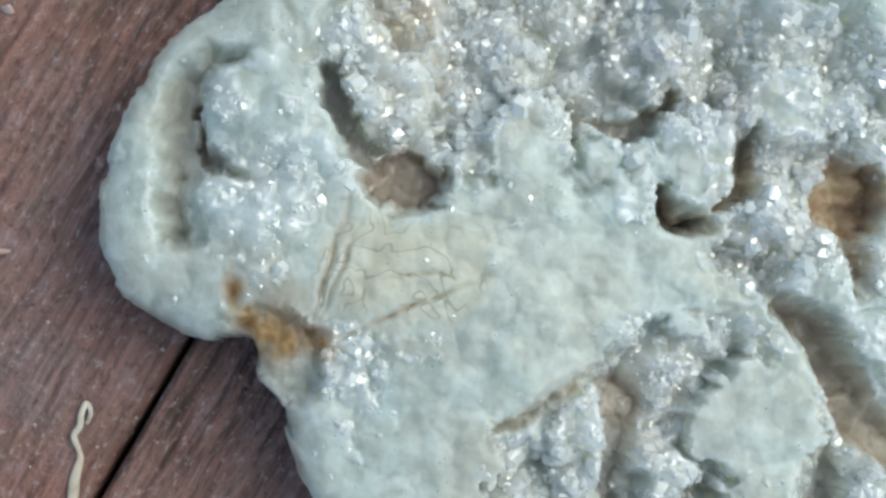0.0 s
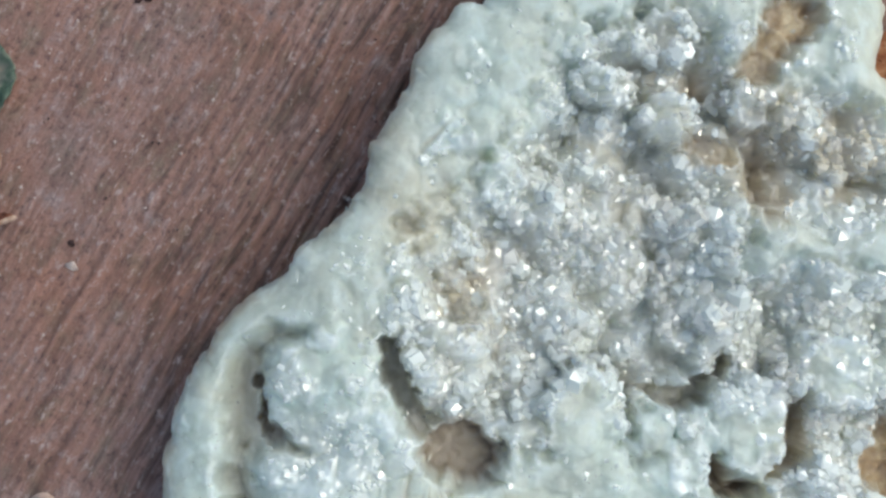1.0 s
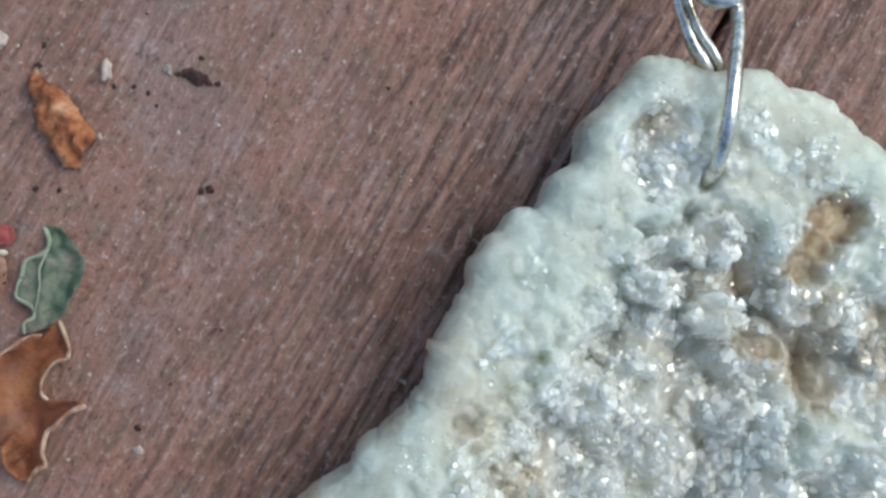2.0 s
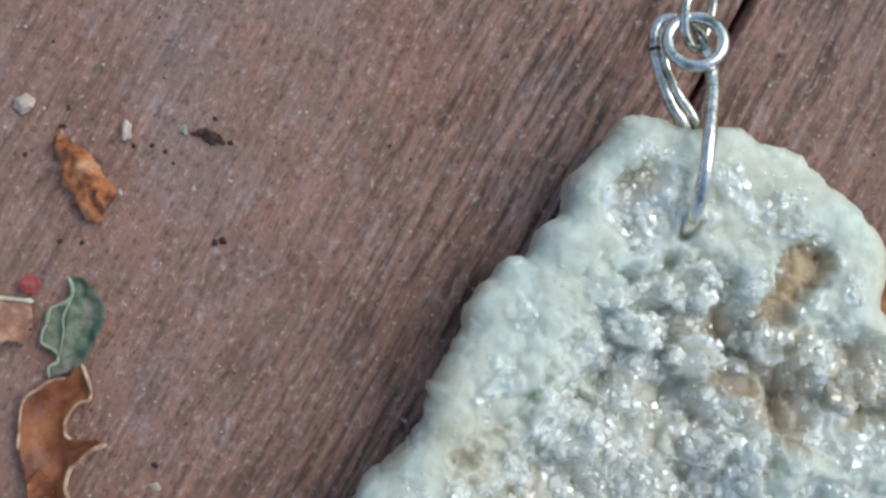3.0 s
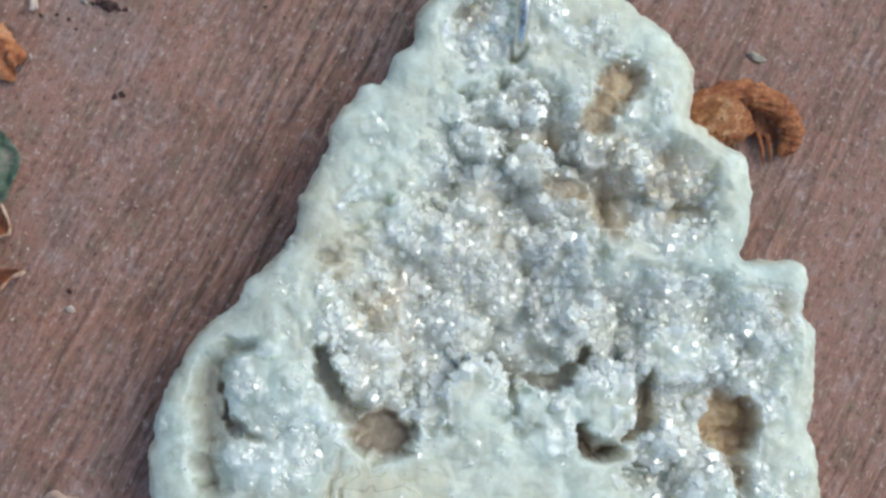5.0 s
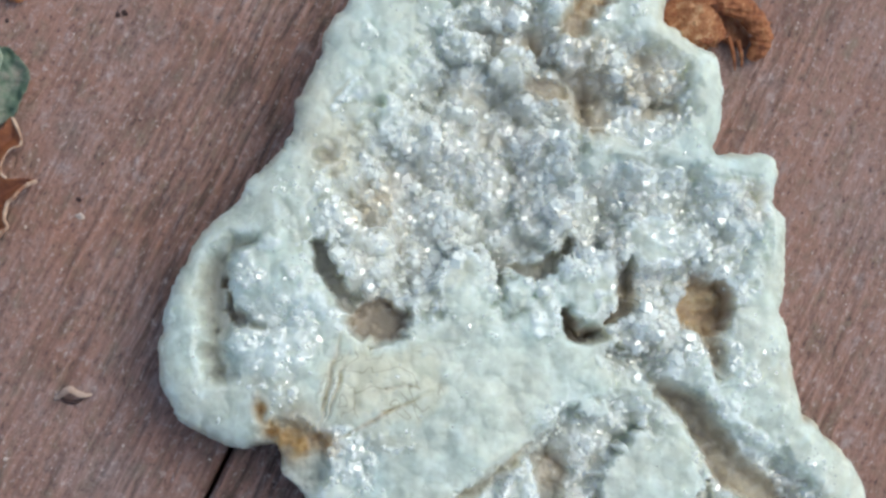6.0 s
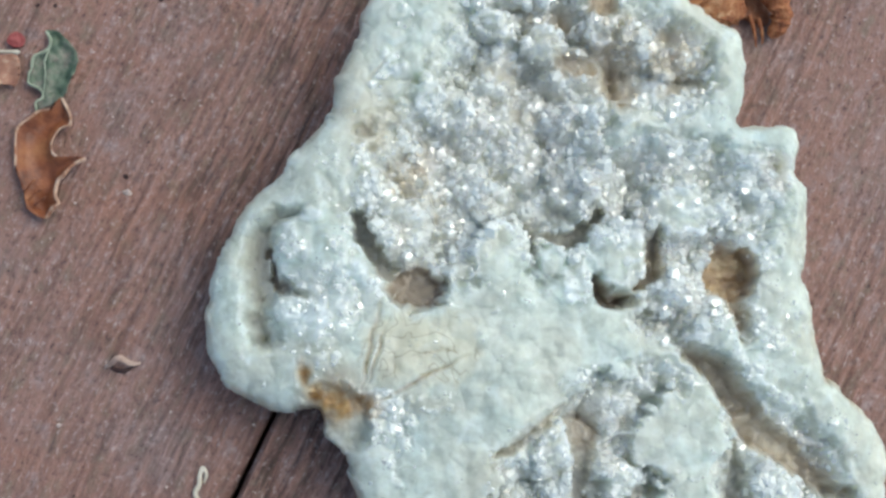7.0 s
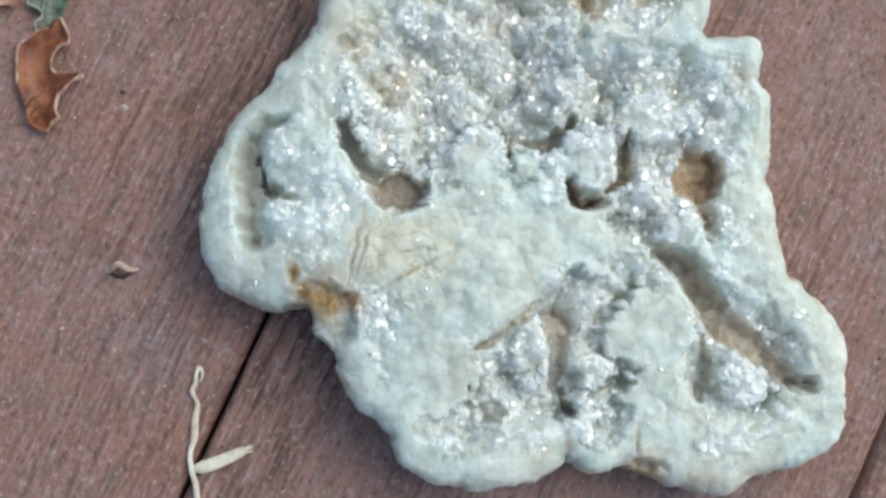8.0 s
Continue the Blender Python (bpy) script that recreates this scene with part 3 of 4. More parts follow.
trough([(5.0, -15.0, 0.2), (7.5, -14.0, 0.5), (11.4, -11.3, 0.7), (13.8, -9.4, 0.5)], 3.2, 0.15, 0.4)
trough([(33.1, -14.6, 0.9), (33.6, -18.2, 1.0), (32.4, -21.8, 0.8)], 5.8, 0.08, 0.45)
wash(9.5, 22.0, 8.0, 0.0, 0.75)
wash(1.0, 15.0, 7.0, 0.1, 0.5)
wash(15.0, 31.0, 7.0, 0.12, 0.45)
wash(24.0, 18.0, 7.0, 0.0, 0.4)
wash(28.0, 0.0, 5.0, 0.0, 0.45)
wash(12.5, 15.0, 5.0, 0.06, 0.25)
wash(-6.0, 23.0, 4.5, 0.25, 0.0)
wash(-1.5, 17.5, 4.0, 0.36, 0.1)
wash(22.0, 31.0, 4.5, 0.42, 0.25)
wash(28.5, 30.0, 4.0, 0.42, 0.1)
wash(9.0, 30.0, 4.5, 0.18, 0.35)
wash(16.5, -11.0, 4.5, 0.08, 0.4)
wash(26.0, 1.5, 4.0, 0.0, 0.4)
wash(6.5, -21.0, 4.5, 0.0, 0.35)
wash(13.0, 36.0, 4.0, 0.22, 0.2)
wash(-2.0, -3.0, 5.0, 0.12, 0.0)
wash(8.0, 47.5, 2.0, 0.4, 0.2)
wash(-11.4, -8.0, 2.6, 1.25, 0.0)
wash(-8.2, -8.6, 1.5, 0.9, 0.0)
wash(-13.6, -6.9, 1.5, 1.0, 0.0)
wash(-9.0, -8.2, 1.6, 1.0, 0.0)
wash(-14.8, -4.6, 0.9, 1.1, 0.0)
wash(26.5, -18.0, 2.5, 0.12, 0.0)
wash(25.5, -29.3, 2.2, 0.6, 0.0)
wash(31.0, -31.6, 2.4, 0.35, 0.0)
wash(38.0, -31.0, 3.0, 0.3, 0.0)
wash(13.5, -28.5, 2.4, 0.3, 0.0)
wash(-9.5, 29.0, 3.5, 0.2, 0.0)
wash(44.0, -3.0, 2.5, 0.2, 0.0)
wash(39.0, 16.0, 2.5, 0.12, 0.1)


def cells(x, y, size, seed):
    """For each place the jittered lattice cells round it: the offsets to their centres in cells, and the cells' numbers."""
    u, w = x / size, y / size
    i, j = np.floor(u), np.floor(w)
    for a in (-1, 0, 1):
        for b in (-1, 0, 1):
            ci, cj = i + a, j + b
            yield u - ci - hashed(ci, cj, seed), w - cj - hashed(ci, cj, seed + 1), ci, cj


def blocks(x, y, size, seed):
    """A random number for each of many uneven, straight-edged cells."""
    near, value = np.full(x.shape, 9.0), np.zeros(x.shape)
    for ou, ow, ci, cj in cells(x, y, size, seed):
        r = np.abs(ou) + np.abs(ow)
        value = np.where(r < near, hashed(ci, cj, seed + 2), value)
        near = np.minimum(near, r)
    return value


def rough_cells(x, y):
    return 1.1 * (blocks(x, y, 1.3, 131) - 0.5) + 0.7 * (blocks(x, y, 0.7, 141) - 0.5)


def domes(x, y, size, seed):
    """Crowded rounded lumps of uneven height, in millimetres."""
    best = np.full(x.shape, -9.0)
    for ou, ow, ci, cj in cells(x, y, size, seed):
        best = np.maximum(best, 0.8 * hashed(ci, cj, seed + 2) - (0.9 + 0.8 * hashed(ci, cj, seed + 3)) * (ou * ou + ow * ow))
    return best * size


def facets(x, y, size, seed):
    """Crowded leaning flat-sided crystal ends, as heights in millimetres: at each place the highest of the ends round it."""
    best = np.full(x.shape, -9.0)
    for ou, ow, ci, cj in cells(x, y, size, seed):
        spin = 1.05 * hashed(ci, cj, seed + 2)
        lean, way = 0.75 * hashed(ci, cj, seed + 3), 6.28 * hashed(ci, cj, seed + 4)
        c, s_ = np.cos(spin), np.sin(spin)
        p, q = ou * c + ow * s_, ow * c - ou * s_
        hexagon = np.maximum(np.abs(p), np.maximum(np.abs(0.5 * p + 0.866 * q), np.abs(0.5 * p - 0.866 * q)))
        best = np.maximum(best, 0.6 * hashed(ci, cj, seed + 5) - 1.5 * np.maximum(hexagon - 0.34, 0) + lean * (ou * np.cos(way) + ow * np.sin(way)))
    return best * size


def within(x, y, feature, jag, ragged_by=1.0):
    """How far inside an ellipse with a ragged edge: 1 at its border, 0 at its centre."""
    fx, fy, rx, ry, turn = feature[:5]
    c, s = math.cos(radians(turn)), math.sin(radians(turn))
    u, w = (x - fx) * c + (y - fy) * s, -(x - fx) * s + (y - fy) * c
    small = min(rx, ry)
    if small < 0.6:
        return np.hypot(u / rx, (w + 0.5 * (value_noise(x / 1.1, y / 1.1, 44) - 0.5)) / ry)
    rag = 0.5 * jag / max(small, 1.0) + 0.75 * (fbm(x / 1.4 + fx, y / 1.4 + fy, 41, 3) - 0.5) * min(0.9, 0.5 + 0.15 * small) + (fbm(x / 4.5 + fy, y / 4.5 + fx, 43, 2) - 0.5) * min(0.7, 0.3 + 0.1 * small)
    return np.hypot(u / rx, w / ry) + ragged_by * rag


def inside_way(x, y, way, jag):
    """How far inside a channel, in millimetres from its border."""
    best = np.full(x.shape, -9.0)
    for (ax, ay, ar), (bx, by, br) in zip(way, way[1:]):
        ex, ey = bx - ax, by - ay
        t = np.clip(((x - ax) * ex + (y - ay) * ey) / (ex * ex + ey * ey), 0, 1)
        best = np.maximum(best, ar + t * (br - ar) - np.hypot(x - ax - t * ex, y - ay - t * ey))
    return best + 0.45 * jag + 0.9 * (fbm(x / 1.5, y / 1.5, 47, 3) - 0.5)


def geode_surface(x, y, d):
    """Height of the broken face, and how far each point is crystal-lined, iron-stained, smoky and shade-darkened, and
    banded.
    """
    top = 12.8 - 0.045 * np.maximum(x - 8, 0) - 0.17 * np.maximum(-13 - x, 0) + 1.5 * np.exp(-((x - 2) ** 2 + (y + 4) ** 2) / 160) + 0.7 * (fbm(x / 7, y / 7, 3) - 0.5)
    top = top + 0.9 * np.exp(-(((x + 12.5) / 4.5) ** 2 + ((y - 7.2) / 2.2) ** 2)) + 0.9 * np.exp(-(((x + 13.8) / 3.4) ** 2 + ((y - 1.0) / 2.4) ** 2))
    deep, lined, jag = np.zeros(x.shape), np.zeros(x.shape), rough_cells(x, y)
    for f in BASINS:
        s = smooth(1.19, 0.66, within(x, y, f, jag, 0.5))
        deep, lined = np.maximum(deep, 0.74 * f[5] * s), np.maximum(lined, s * f[6])
    plain = 0.62 * smooth(5.5, 2.5, d)
    for f in FACES:
        s = smooth(1.06, 0.95, within(x, y, f, jag))
        deep, lined, plain = deep * (1 - s), lined * (1 - s), np.maximum(plain, s)
    # the lining stands in steep clusters of clusters
    wx, wy = x + 1.6 * (fbm(x / 2.4, y / 2.4, 52) - 0.5), y + 1.6 * (fbm(x / 2.4, y / 2.4, 53) - 0.5)
    big, small = domes(wx, wy, 4.6, 57), facets(wx, wy, 2.7, 60)
    clumps = big + 0.7 * small
    share = smooth(0.3, 2.0, deep) * smooth(0.15, 0.7, lined)
    deep = deep + share * (1.2 - 0.7 * clumps)
    for f in MOUNDS:
        q = within(x, y, f, jag, 0.45)
        deep = deep - np.minimum(np.maximum(deep, 0) * 0.92, f[5]) * smooth(1.06, 0.86, q + 0.16 * jag) * (1 - 0.18 * q)
        lined = lined * (1 - 0.9 * f[6] * smooth(0.95, 0.5, q))
    deep = np.maximum(deep, -0.3)
    sugar = smooth(0.46, 0.62, fbm(x / 3.2, y / 3.2, 91, 3)) * smooth(1.2, 3.0, d)
    lined = np.maximum(lined, (0.13 + 0.36 * sugar) * smooth(1.0, 2.8, d) * (1 - 0.7 * plain))
    stain, smoke_shade, holes = np.zeros(x.shape), 0.4 * smooth(0.5, 0.75, fbm(x / 4.0, y / 4.0, 78, 3)) * smooth(0.3, 0.8, lined), np.zeros(x.shape)
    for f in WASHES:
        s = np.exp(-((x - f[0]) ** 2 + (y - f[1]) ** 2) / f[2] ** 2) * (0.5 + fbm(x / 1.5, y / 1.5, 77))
        stain, smoke_shade = np.maximum(stain, f[3] * s), np.maximum(smoke_shade, 0.6 * f[4] * s)
    bed = 1.2 * fbm(x / 1.3, y / 1.3, 9) + 0.2 * jag + 0.3 * small
    for f in HOLES:
        q = within(x, y, f, jag, 0.45 if f[2] > 3.5 else 0.6)
        wall = f[8] / max(min(f[2], f[3]), 0.75)
        s = smooth(1.0 + 0.55 * wall, 1.0 - 0.55 * wall, q)
        deep = np.maximum(deep, (0.72 * f[5] - 0.8 * bed) * s)
        stain, smoke_shade, holes = np.maximum(stain, f[6] * s), np.maximum(smoke_shade, f[7] * s), np.maximum(holes, s)
    for way, depth, iron, smoky, slope, rough in TROUGHS:
        s = smooth(-0.3 * slope, 0.6 * slope, inside_way(x, y, way, rough * jag))
        deep = np.maximum(deep, (0.85 * depth - 0.8 * bed) * s)
        stain, smoke_shade, holes = np.maximum(stain, iron * s), np.maximum(smoke_shade, smoky * s), np.maximum(holes, s)
    body = np.clip(d / 2.2, 0, 1)
    notch = smooth(6.0, 4.6, np.hypot(x + 11.6, y + 10.2)) + smooth(2.6, 1.4, np.hypot(x - 24.6, y + 30.0))
    deep = deep * np.clip(np.maximum(body, notch), 0, 1)
    radius = 2.2 + 1.0 * fbm(x / 6, y / 6, 87)
    curve = radius * (1 - np.sqrt(np.clip(1 - (1 - np.minimum(d / radius, 1)) ** 2, 0, 1)))
    even = 1 - 0.5 * plain
    lumps = 0.6 * (fbm(x / 4.2, y / 4.2, 19, 2) - 0.5) + 0.05 * (value_noise(x / 0.8, y / 0.8, 29) - 0.5)
    lumps = lumps + (0.08 + 0.16 * even) * facets(wx, wy, 2.3, 151) * smooth(2.0, 5.0, d) + (0.03 + 0.07 * even) * facets(x, y, 0.95, 161) * smooth(0.4, 2.0, d) + even * 0.2 * (fbm(x / 1.8, y / 1.8, 86, 3) - 0.5) * smooth(1.0, 4.0, d)
    relief = np.maximum(facets(x, y, 2.0, 71), facets(x, y, 1.2, 75))
    z = np.maximum(top - np.maximum(curve, deep) - 0.25 * np.minimum(curve, np.maximum(deep, 0)) + lumps + 0.75 * relief * smooth(0.15, 0.6, lined) * (1 - 0.7 * holes), 1.6)
    agate = np.maximum(smooth(1.1, 0.7, within(x, y, (-2.2, -2.6, 6.8, 4.4, 0), jag)), 0)
    return z, lined * (1 - 0.85 * holes) * body, np.clip(stain, 0, 1), np.clip(smoke_shade, 0, 0.9), agate


def ragged(x, y):
    return 1.0 * (fbm(x / 2.0, y / 2.0, 61, 4) - 0.5) + 0.3 * (blocks(x, y, 1.5, 63) - 0.5) + 0.5 * smooth(5, 30, x) * smooth(-34, -20, y) - 0.45 * smooth(12, 28, x) * smooth(-8, 12, y)


geode = thing("geode_pendant", "mint-white quartz geode half with sparkling druzy hollows on the boards", "geode")
gx_, gy_, gd_, nx_, ny_, gfaces, gborder = sheet(OUTLINE, 0.135, None, ragged)
gz_, g_lined, g_stain, g_smoke_shade, g_agate = geode_surface(gx_, gy_, gd_)
PROFILE = [(-0.22, 0.85), (-0.4, 0.68), (-0.42, 0.5), (-0.15, 0.34), (0.6, 0.2), (2.0, 0.08), (4.0, 0.0)]
verts, faces, owner = skirted(gx_, gy_, gz_, nx_, ny_, gfaces, gborder, PROFILE, smooth(26, 12, gy_))
rim_stain = np.maximum(g_stain, 0.35 * smooth(1.2, 0.0, gd_) * smooth(0.4, 0.65, fbm(gx_ / 3, gy_ / 3, 88)))
rock_body = mesh_object("rock_body", verts, faces, ROCK, geode, attributes={"stain": np.where(np.arange(len(owner)) < len(gx_), rim_stain[owner], np.clip(rim_stain[owner] + 0.22, 0, 1)), "smoke_shade": g_smoke_shade[owner], "agate": g_agate[owner], "druzy": g_lined[owner]})

# crystals that line the hollows, thickest where the face is broken deepest
rng = np.random.default_rng(5)
px_, py_ = rng.uniform(-27, 52, 38000), rng.uniform(-34, 55, 38000)
pd_ = inside_distance(px_, py_, OUTLINE) + ragged(px_, py_)
keep = pd_ > 1.2
px_, py_, pd_ = px_[keep], py_[keep], pd_[keep]
pz_, p_lined, p_stain, p_smoke_shade, _ = geode_surface(px_, py_, pd_)
keep = rng.random(len(px_)) < np.clip(p_lined * (0.25 + 1.2 * smooth(0.38, 0.6, fbm(px_ / 3.0, py_ / 3.0, 97, 2))), 0.0, 0.9)
px_, py_, pd_, pz_, p_lined, p_stain, p_smoke_shade = (a[keep] for a in (px_, py_, pd_, pz_, p_lined, p_stain, p_smoke_shade))
STEP = 0.5
slope_x = (geode_surface(px_ + STEP, py_, pd_)[0] - geode_surface(px_ - STEP, py_, pd_)[0]) / (2 * STEP)
slope_y = (geode_surface(px_, py_ + STEP, pd_)[0] - geode_surface(px_, py_ - STEP, pd_)[0]) / (2 * STEP)
p_axis = np.stack([-0.55 * np.clip(slope_x, -1.6, 1.6), -0.55 * np.clip(slope_y, -1.6, 1.6), np.ones(len(px_))], 1)
p_axis += rng.normal(0, 0.3, p_axis.shape)
p_axis[:, 2] = np.maximum(p_axis[:, 2], 0.15)
p_axis /= np.linalg.norm(p_axis, axis=1)[:, None]
p_size = (0.19 + 0.68 * rng.random(len(px_)) ** 2.8 * (0.35 + 1.2 * fbm(px_ / 3.5, py_ / 3.5, 95))) * (0.4 + 0.6 * smooth(0.12, 0.75, p_lined))
p_kind = np.where(p_stain > 0.16 + 0.2 * rng.random(len(px_)), 2, np.where(p_smoke_shade > 0.12 + 0.35 * rng.random(len(px_)), 1, 0))


def crystal_shape(seed):
    """A six-sided quartz point of unit radius along z, its faces and tip uneven."""
    r = np.random.default_rng(seed)
    reach = r.uniform(0.78, 1.12, 6)
    angle = np.arange(6) * math.pi / 3 + r.uniform(-0.12, 0.12, 6)
    tip = np.array([[r.uniform(-0.45, 0.45), r.uniform(-0.45, 0.45), r.uniform(0.2, 0.62)]])
    low = np.stack([reach * np.cos(angle), reach * np.sin(angle), np.full(6, -1.4)], 1)
    high = np.stack([0.94 * reach * np.cos(angle), 0.94 * reach * np.sin(angle), r.uniform(-0.2, 0.2, 6)], 1)
    faces = [(i, (i + 1) % 6, 6 + (i + 1) % 6, 6 + i) for i in range(6)] + [(6 + i, 6 + (i + 1) % 6, 12) for i in range(6)]
    return np.concatenate([low, high, tip]), faces


SHAPES = [crystal_shape(100 + i) for i in range(10)]
QUARTZ = [CLEAR, SMOKY_SHADED, IRON]


def turned(axis, spin):
    side = np.cross(axis, (0.0, 1.0, 0.0))
    side /= np.linalg.norm(side)
    up = np.cross(axis, side)
    c, s_ = math.cos(spin), math.sin(spin)
    return np.stack([c * side + s_ * up, -s_ * side + c * up, axis], 1)


order = np.argsort(-p_size)
single, joined = order[:290], order[290:]
shared = {}
for number, i in enumerate(single):
    key = (number % 10, int(p_kind[i]))
    if key not in shared:
        me = bpy.data.meshes.new("crystal")
        me.from_pydata((SHAPES[key[0]][0] * MM).tolist(), [], SHAPES[key[0]][1])
        me.materials.append(QUARTZ[key[1]])
        shared[key] = me
    ob = new("crystal", shared[key])
    ob.parent = geode
    m = Matrix(turned(p_axis[i], 6.28 * rng.random()).tolist()).to_4x4() @ Matrix.Scale(float(p_size[i]), 4)
    ob.matrix_local = Matrix.Translation((px_[i] * MM, py_[i] * MM, (pz_[i] + 0.02 * p_size[i]) * MM)) @ m
for kind in range(3):
    vs, fs, at = [], [], 0
    for i in joined[p_kind[joined] == kind]:
        shape, shape_faces = SHAPES[i % 10]
        vs.append(shape * p_size[i] @ turned(p_axis[i], 6.28 * rng.random()).T + (px_[i], py_[i], pz_[i] + 0.02 * p_size[i]))
        fs += [tuple(at + q for q in f) for f in shape_faces]
        at += 13
    crust = mesh_object("crystal_crust", np.concatenate(vs), fs, QUARTZ[kind], geode, shade=False)
    tagged(crust, ("fine clear quartz crystals", "fine quartz crystals in smoky tones darkened for shade", "fine rust-tinted quartz crystals")[kind], kind="stuff")

# ---- chain ----
link = thing("jump_ring", "tarnished silver jump ring threaded through the pendant's hole", "jewellery ring", "rings of the chain")
LINK_PATH = [(12.1, 43.5, 9.5), (12.3, 44.3, 13.2), (12.7, 47.5, 15.2), (13.0, 50.5, 15.3), (13.4, 53.5, 14.4), (13.9, 56.5, 13.0), (13.9, 59.0, 11.6), (13.0, 61.8, 10.2), (11.2, 63.2, 9.2), (9.8, 62.9, 8.8),
             (9.35, 61.2, 8.8), (9.75, 58.9, 8.9), (10.8, 55.7, 9.2), (12.1, 53.5, 9.2), (13.2, 52.2, 7.5), (13.3, 51.2, 5.0), (12.6, 49.0, 3.2), (12.2, 45.5, 4.4)]
v_, f_ = tube(rounded(LINK_PATH, 6), 0.68, 14, True)
mesh_object("wire", v_, f_, METAL, link)
v_, f_ = tube([(9.42, 60.55, 8.83), (9.48, 60.25, 8.84)], 0.71, 14)
mesh_object("joint", v_, f_, DARK, link, "dark seam where the wire ends meet")

v_, f_ = tube(rounded([(9.9, 62.2, 9.5), (10.05, 60.4, 9.6), (10.5, 58.3, 9.7), (11.6, 56.0, 9.8), (12.7, 54.4, 9.8), (13.35, 53.4, 9.2), (13.5, 52.4, 7.0)], 6, False), 0.42, 12)
mesh_object("inner_turn", v_, f_, METAL, link, "thinner second turn of the wire")

ring = thing("split_ring", "small polished silver ring hooked into the jump ring", "jewellery ring", "rings of the chain")
turn = np.linspace(0, 2 * math.pi, 48, endpoint=False)
v_, f_ = tube(np.stack([12.4 + 2.4 * np.cos(turn), 60.5 + 2.4 * np.sin(turn), 12.2 + 0.9 * np.sin(turn + 2.4)], 1), 0.6, 12, True)
mesh_object("wire", v_, f_, METAL, ring)
chain = thing("chain_link", "twisted silver chain link passing through the small ring", "chain link", "rings of the chain")
LOOP = [(12.6, 60.2, 11.0), (11.6, 61.6, 11.6), (11.5, 64.0, 12.4), (12.6, 66.2, 12.0), (14.2, 66.0, 11.0), (14.3, 63.6, 10.4), (13.6, 61.4, 10.4)]
v_, f_ = tube(rounded(LOOP, 6), 0.5, 10, True)
mesh_object("wire", v_, f_, METAL, chain)


# ---- leaves and litter on the boards ----
def flat_piece(name, line, material, step, height, thick, parent, seed, ragged_by=0.25):
    """A thin curled piece cut to a line; height(x, y, d) lifts it off the boards."""
    x, y, d, gx, gy, faces, border = sheet(line, step, None, lambda u, w: ragged_by * (fbm(u / 0.7, w / 0.7, seed) - 0.5))
    z = height(x, y, d) + 0.12 * (fbm(x / 0.9, y / 0.9, seed + 1) - 0.5)
    z = np.maximum(z, 0.12 + thick)
    verts, all_faces, _ = skirted(x, y, z, gx, gy, faces, border, [(0.0, 0.999)])
    rim = len(x)
    verts[rim:, 2] = np.maximum(verts[rim:, 2] - thick, 0.05)
    under = np.stack([x, y, np.maximum(z - thick, 0.05)], 1)
    base = len(verts)
    all_faces += [tuple(base + q for q in f[::-1]) for f in faces.tolist()]
    return mesh_object(name, np.concatenate([verts, under]), all_faces, material, parent)


def margin(name, points, material, parent, radius, height, label=""):
    line = rounded(points, 6, False)
    z = height(line[:, 0], line[:, 1], np.zeros(len(line))) + 0.12
    size = radius * (0.65 + 0.7 * fbm(np.arange(len(line)) / 4.0, line[:, 0] * 0, 6))
    size[0] = size[-1] = radius * 0.25
    v, f = tube(np.column_stack([line, np.maximum(z, 0.25)]), size, 7)
    return mesh_object(name, v, f, material, parent, label)


BROWN_TOP = [(-46.2, 27.6), (-44.9, 27.8), (-43.5, 29.2), (-42.5, 26.9), (-42.6, 25.7), (-43.7, 25.4), (-44.7, 23.9), (-44.7, 22.6), (-44.1, 22.1), (-42.4, 22.1), (-40.7, 21.7)]
BROWN_LOW = [(-42.3, 21.0), (-43.3, 19.8), (-44.1, 19.2), (-44.4, 17.5), (-44.0, 16.4), (-44.8, 15.8), (-45.6, 14.7)]
BROWN_BACK = [(-46.5, 14.9), (-47.8, 16.1), (-48.3, 18.2), (-49.0, 21.0), (-49.0, 23.8), (-48.7, 25.7), (-47.3, 26.8)]


def brown_height(x, y, d):
    return 0.9 + 0.8 * np.exp(-(d / 0.8) ** 2) + 0.25 * np.sin((x + y) * 1.3) * smooth(23, 18, y) - 0.15 * d


brown_leaf = thing("brown_leaf", "crisp rust-brown leaf scrap with pale curled edges, lying flat", "leaf")
brown_blade = flat_piece("blade", rounded(BROWN_TOP + BROWN_LOW + BROWN_BACK, 4), LEAF_BROWN, 0.22, brown_height, 0.18, brown_leaf, 300)
margin("curled_edge", BROWN_TOP[2:5], MARGIN, brown_blade, 0.20, brown_height, "pale curled leaf edge")
margin("curled_edge", BROWN_TOP[4:9], MARGIN, brown_blade, 0.14, brown_height, "pale curled leaf edge")
margin("curled_edge", [BROWN_TOP[-1]] + BROWN_LOW, MARGIN, brown_blade, 0.24, brown_height, "pale curled leaf edge")
margin("curled_edge", BROWN_BACK[3:] + BROWN_TOP[:2], MARGIN, brown_blade, 0.16, brown_height, "pale curled leaf edge")
for a, b in (((-48.0, 17.8), (-46.6, 19.4)), ((-47.0, 16.2), (-45.4, 17.2)), ((-47.6, 16.9), (-45.9, 18.2))):
    margin("vein", [a, ((a[0] + b[0]) / 2 - 0.1, (a[1] + b[1]) / 2 + 0.1), b], LEAF_BROWN, brown_blade, 0.16, brown_height)

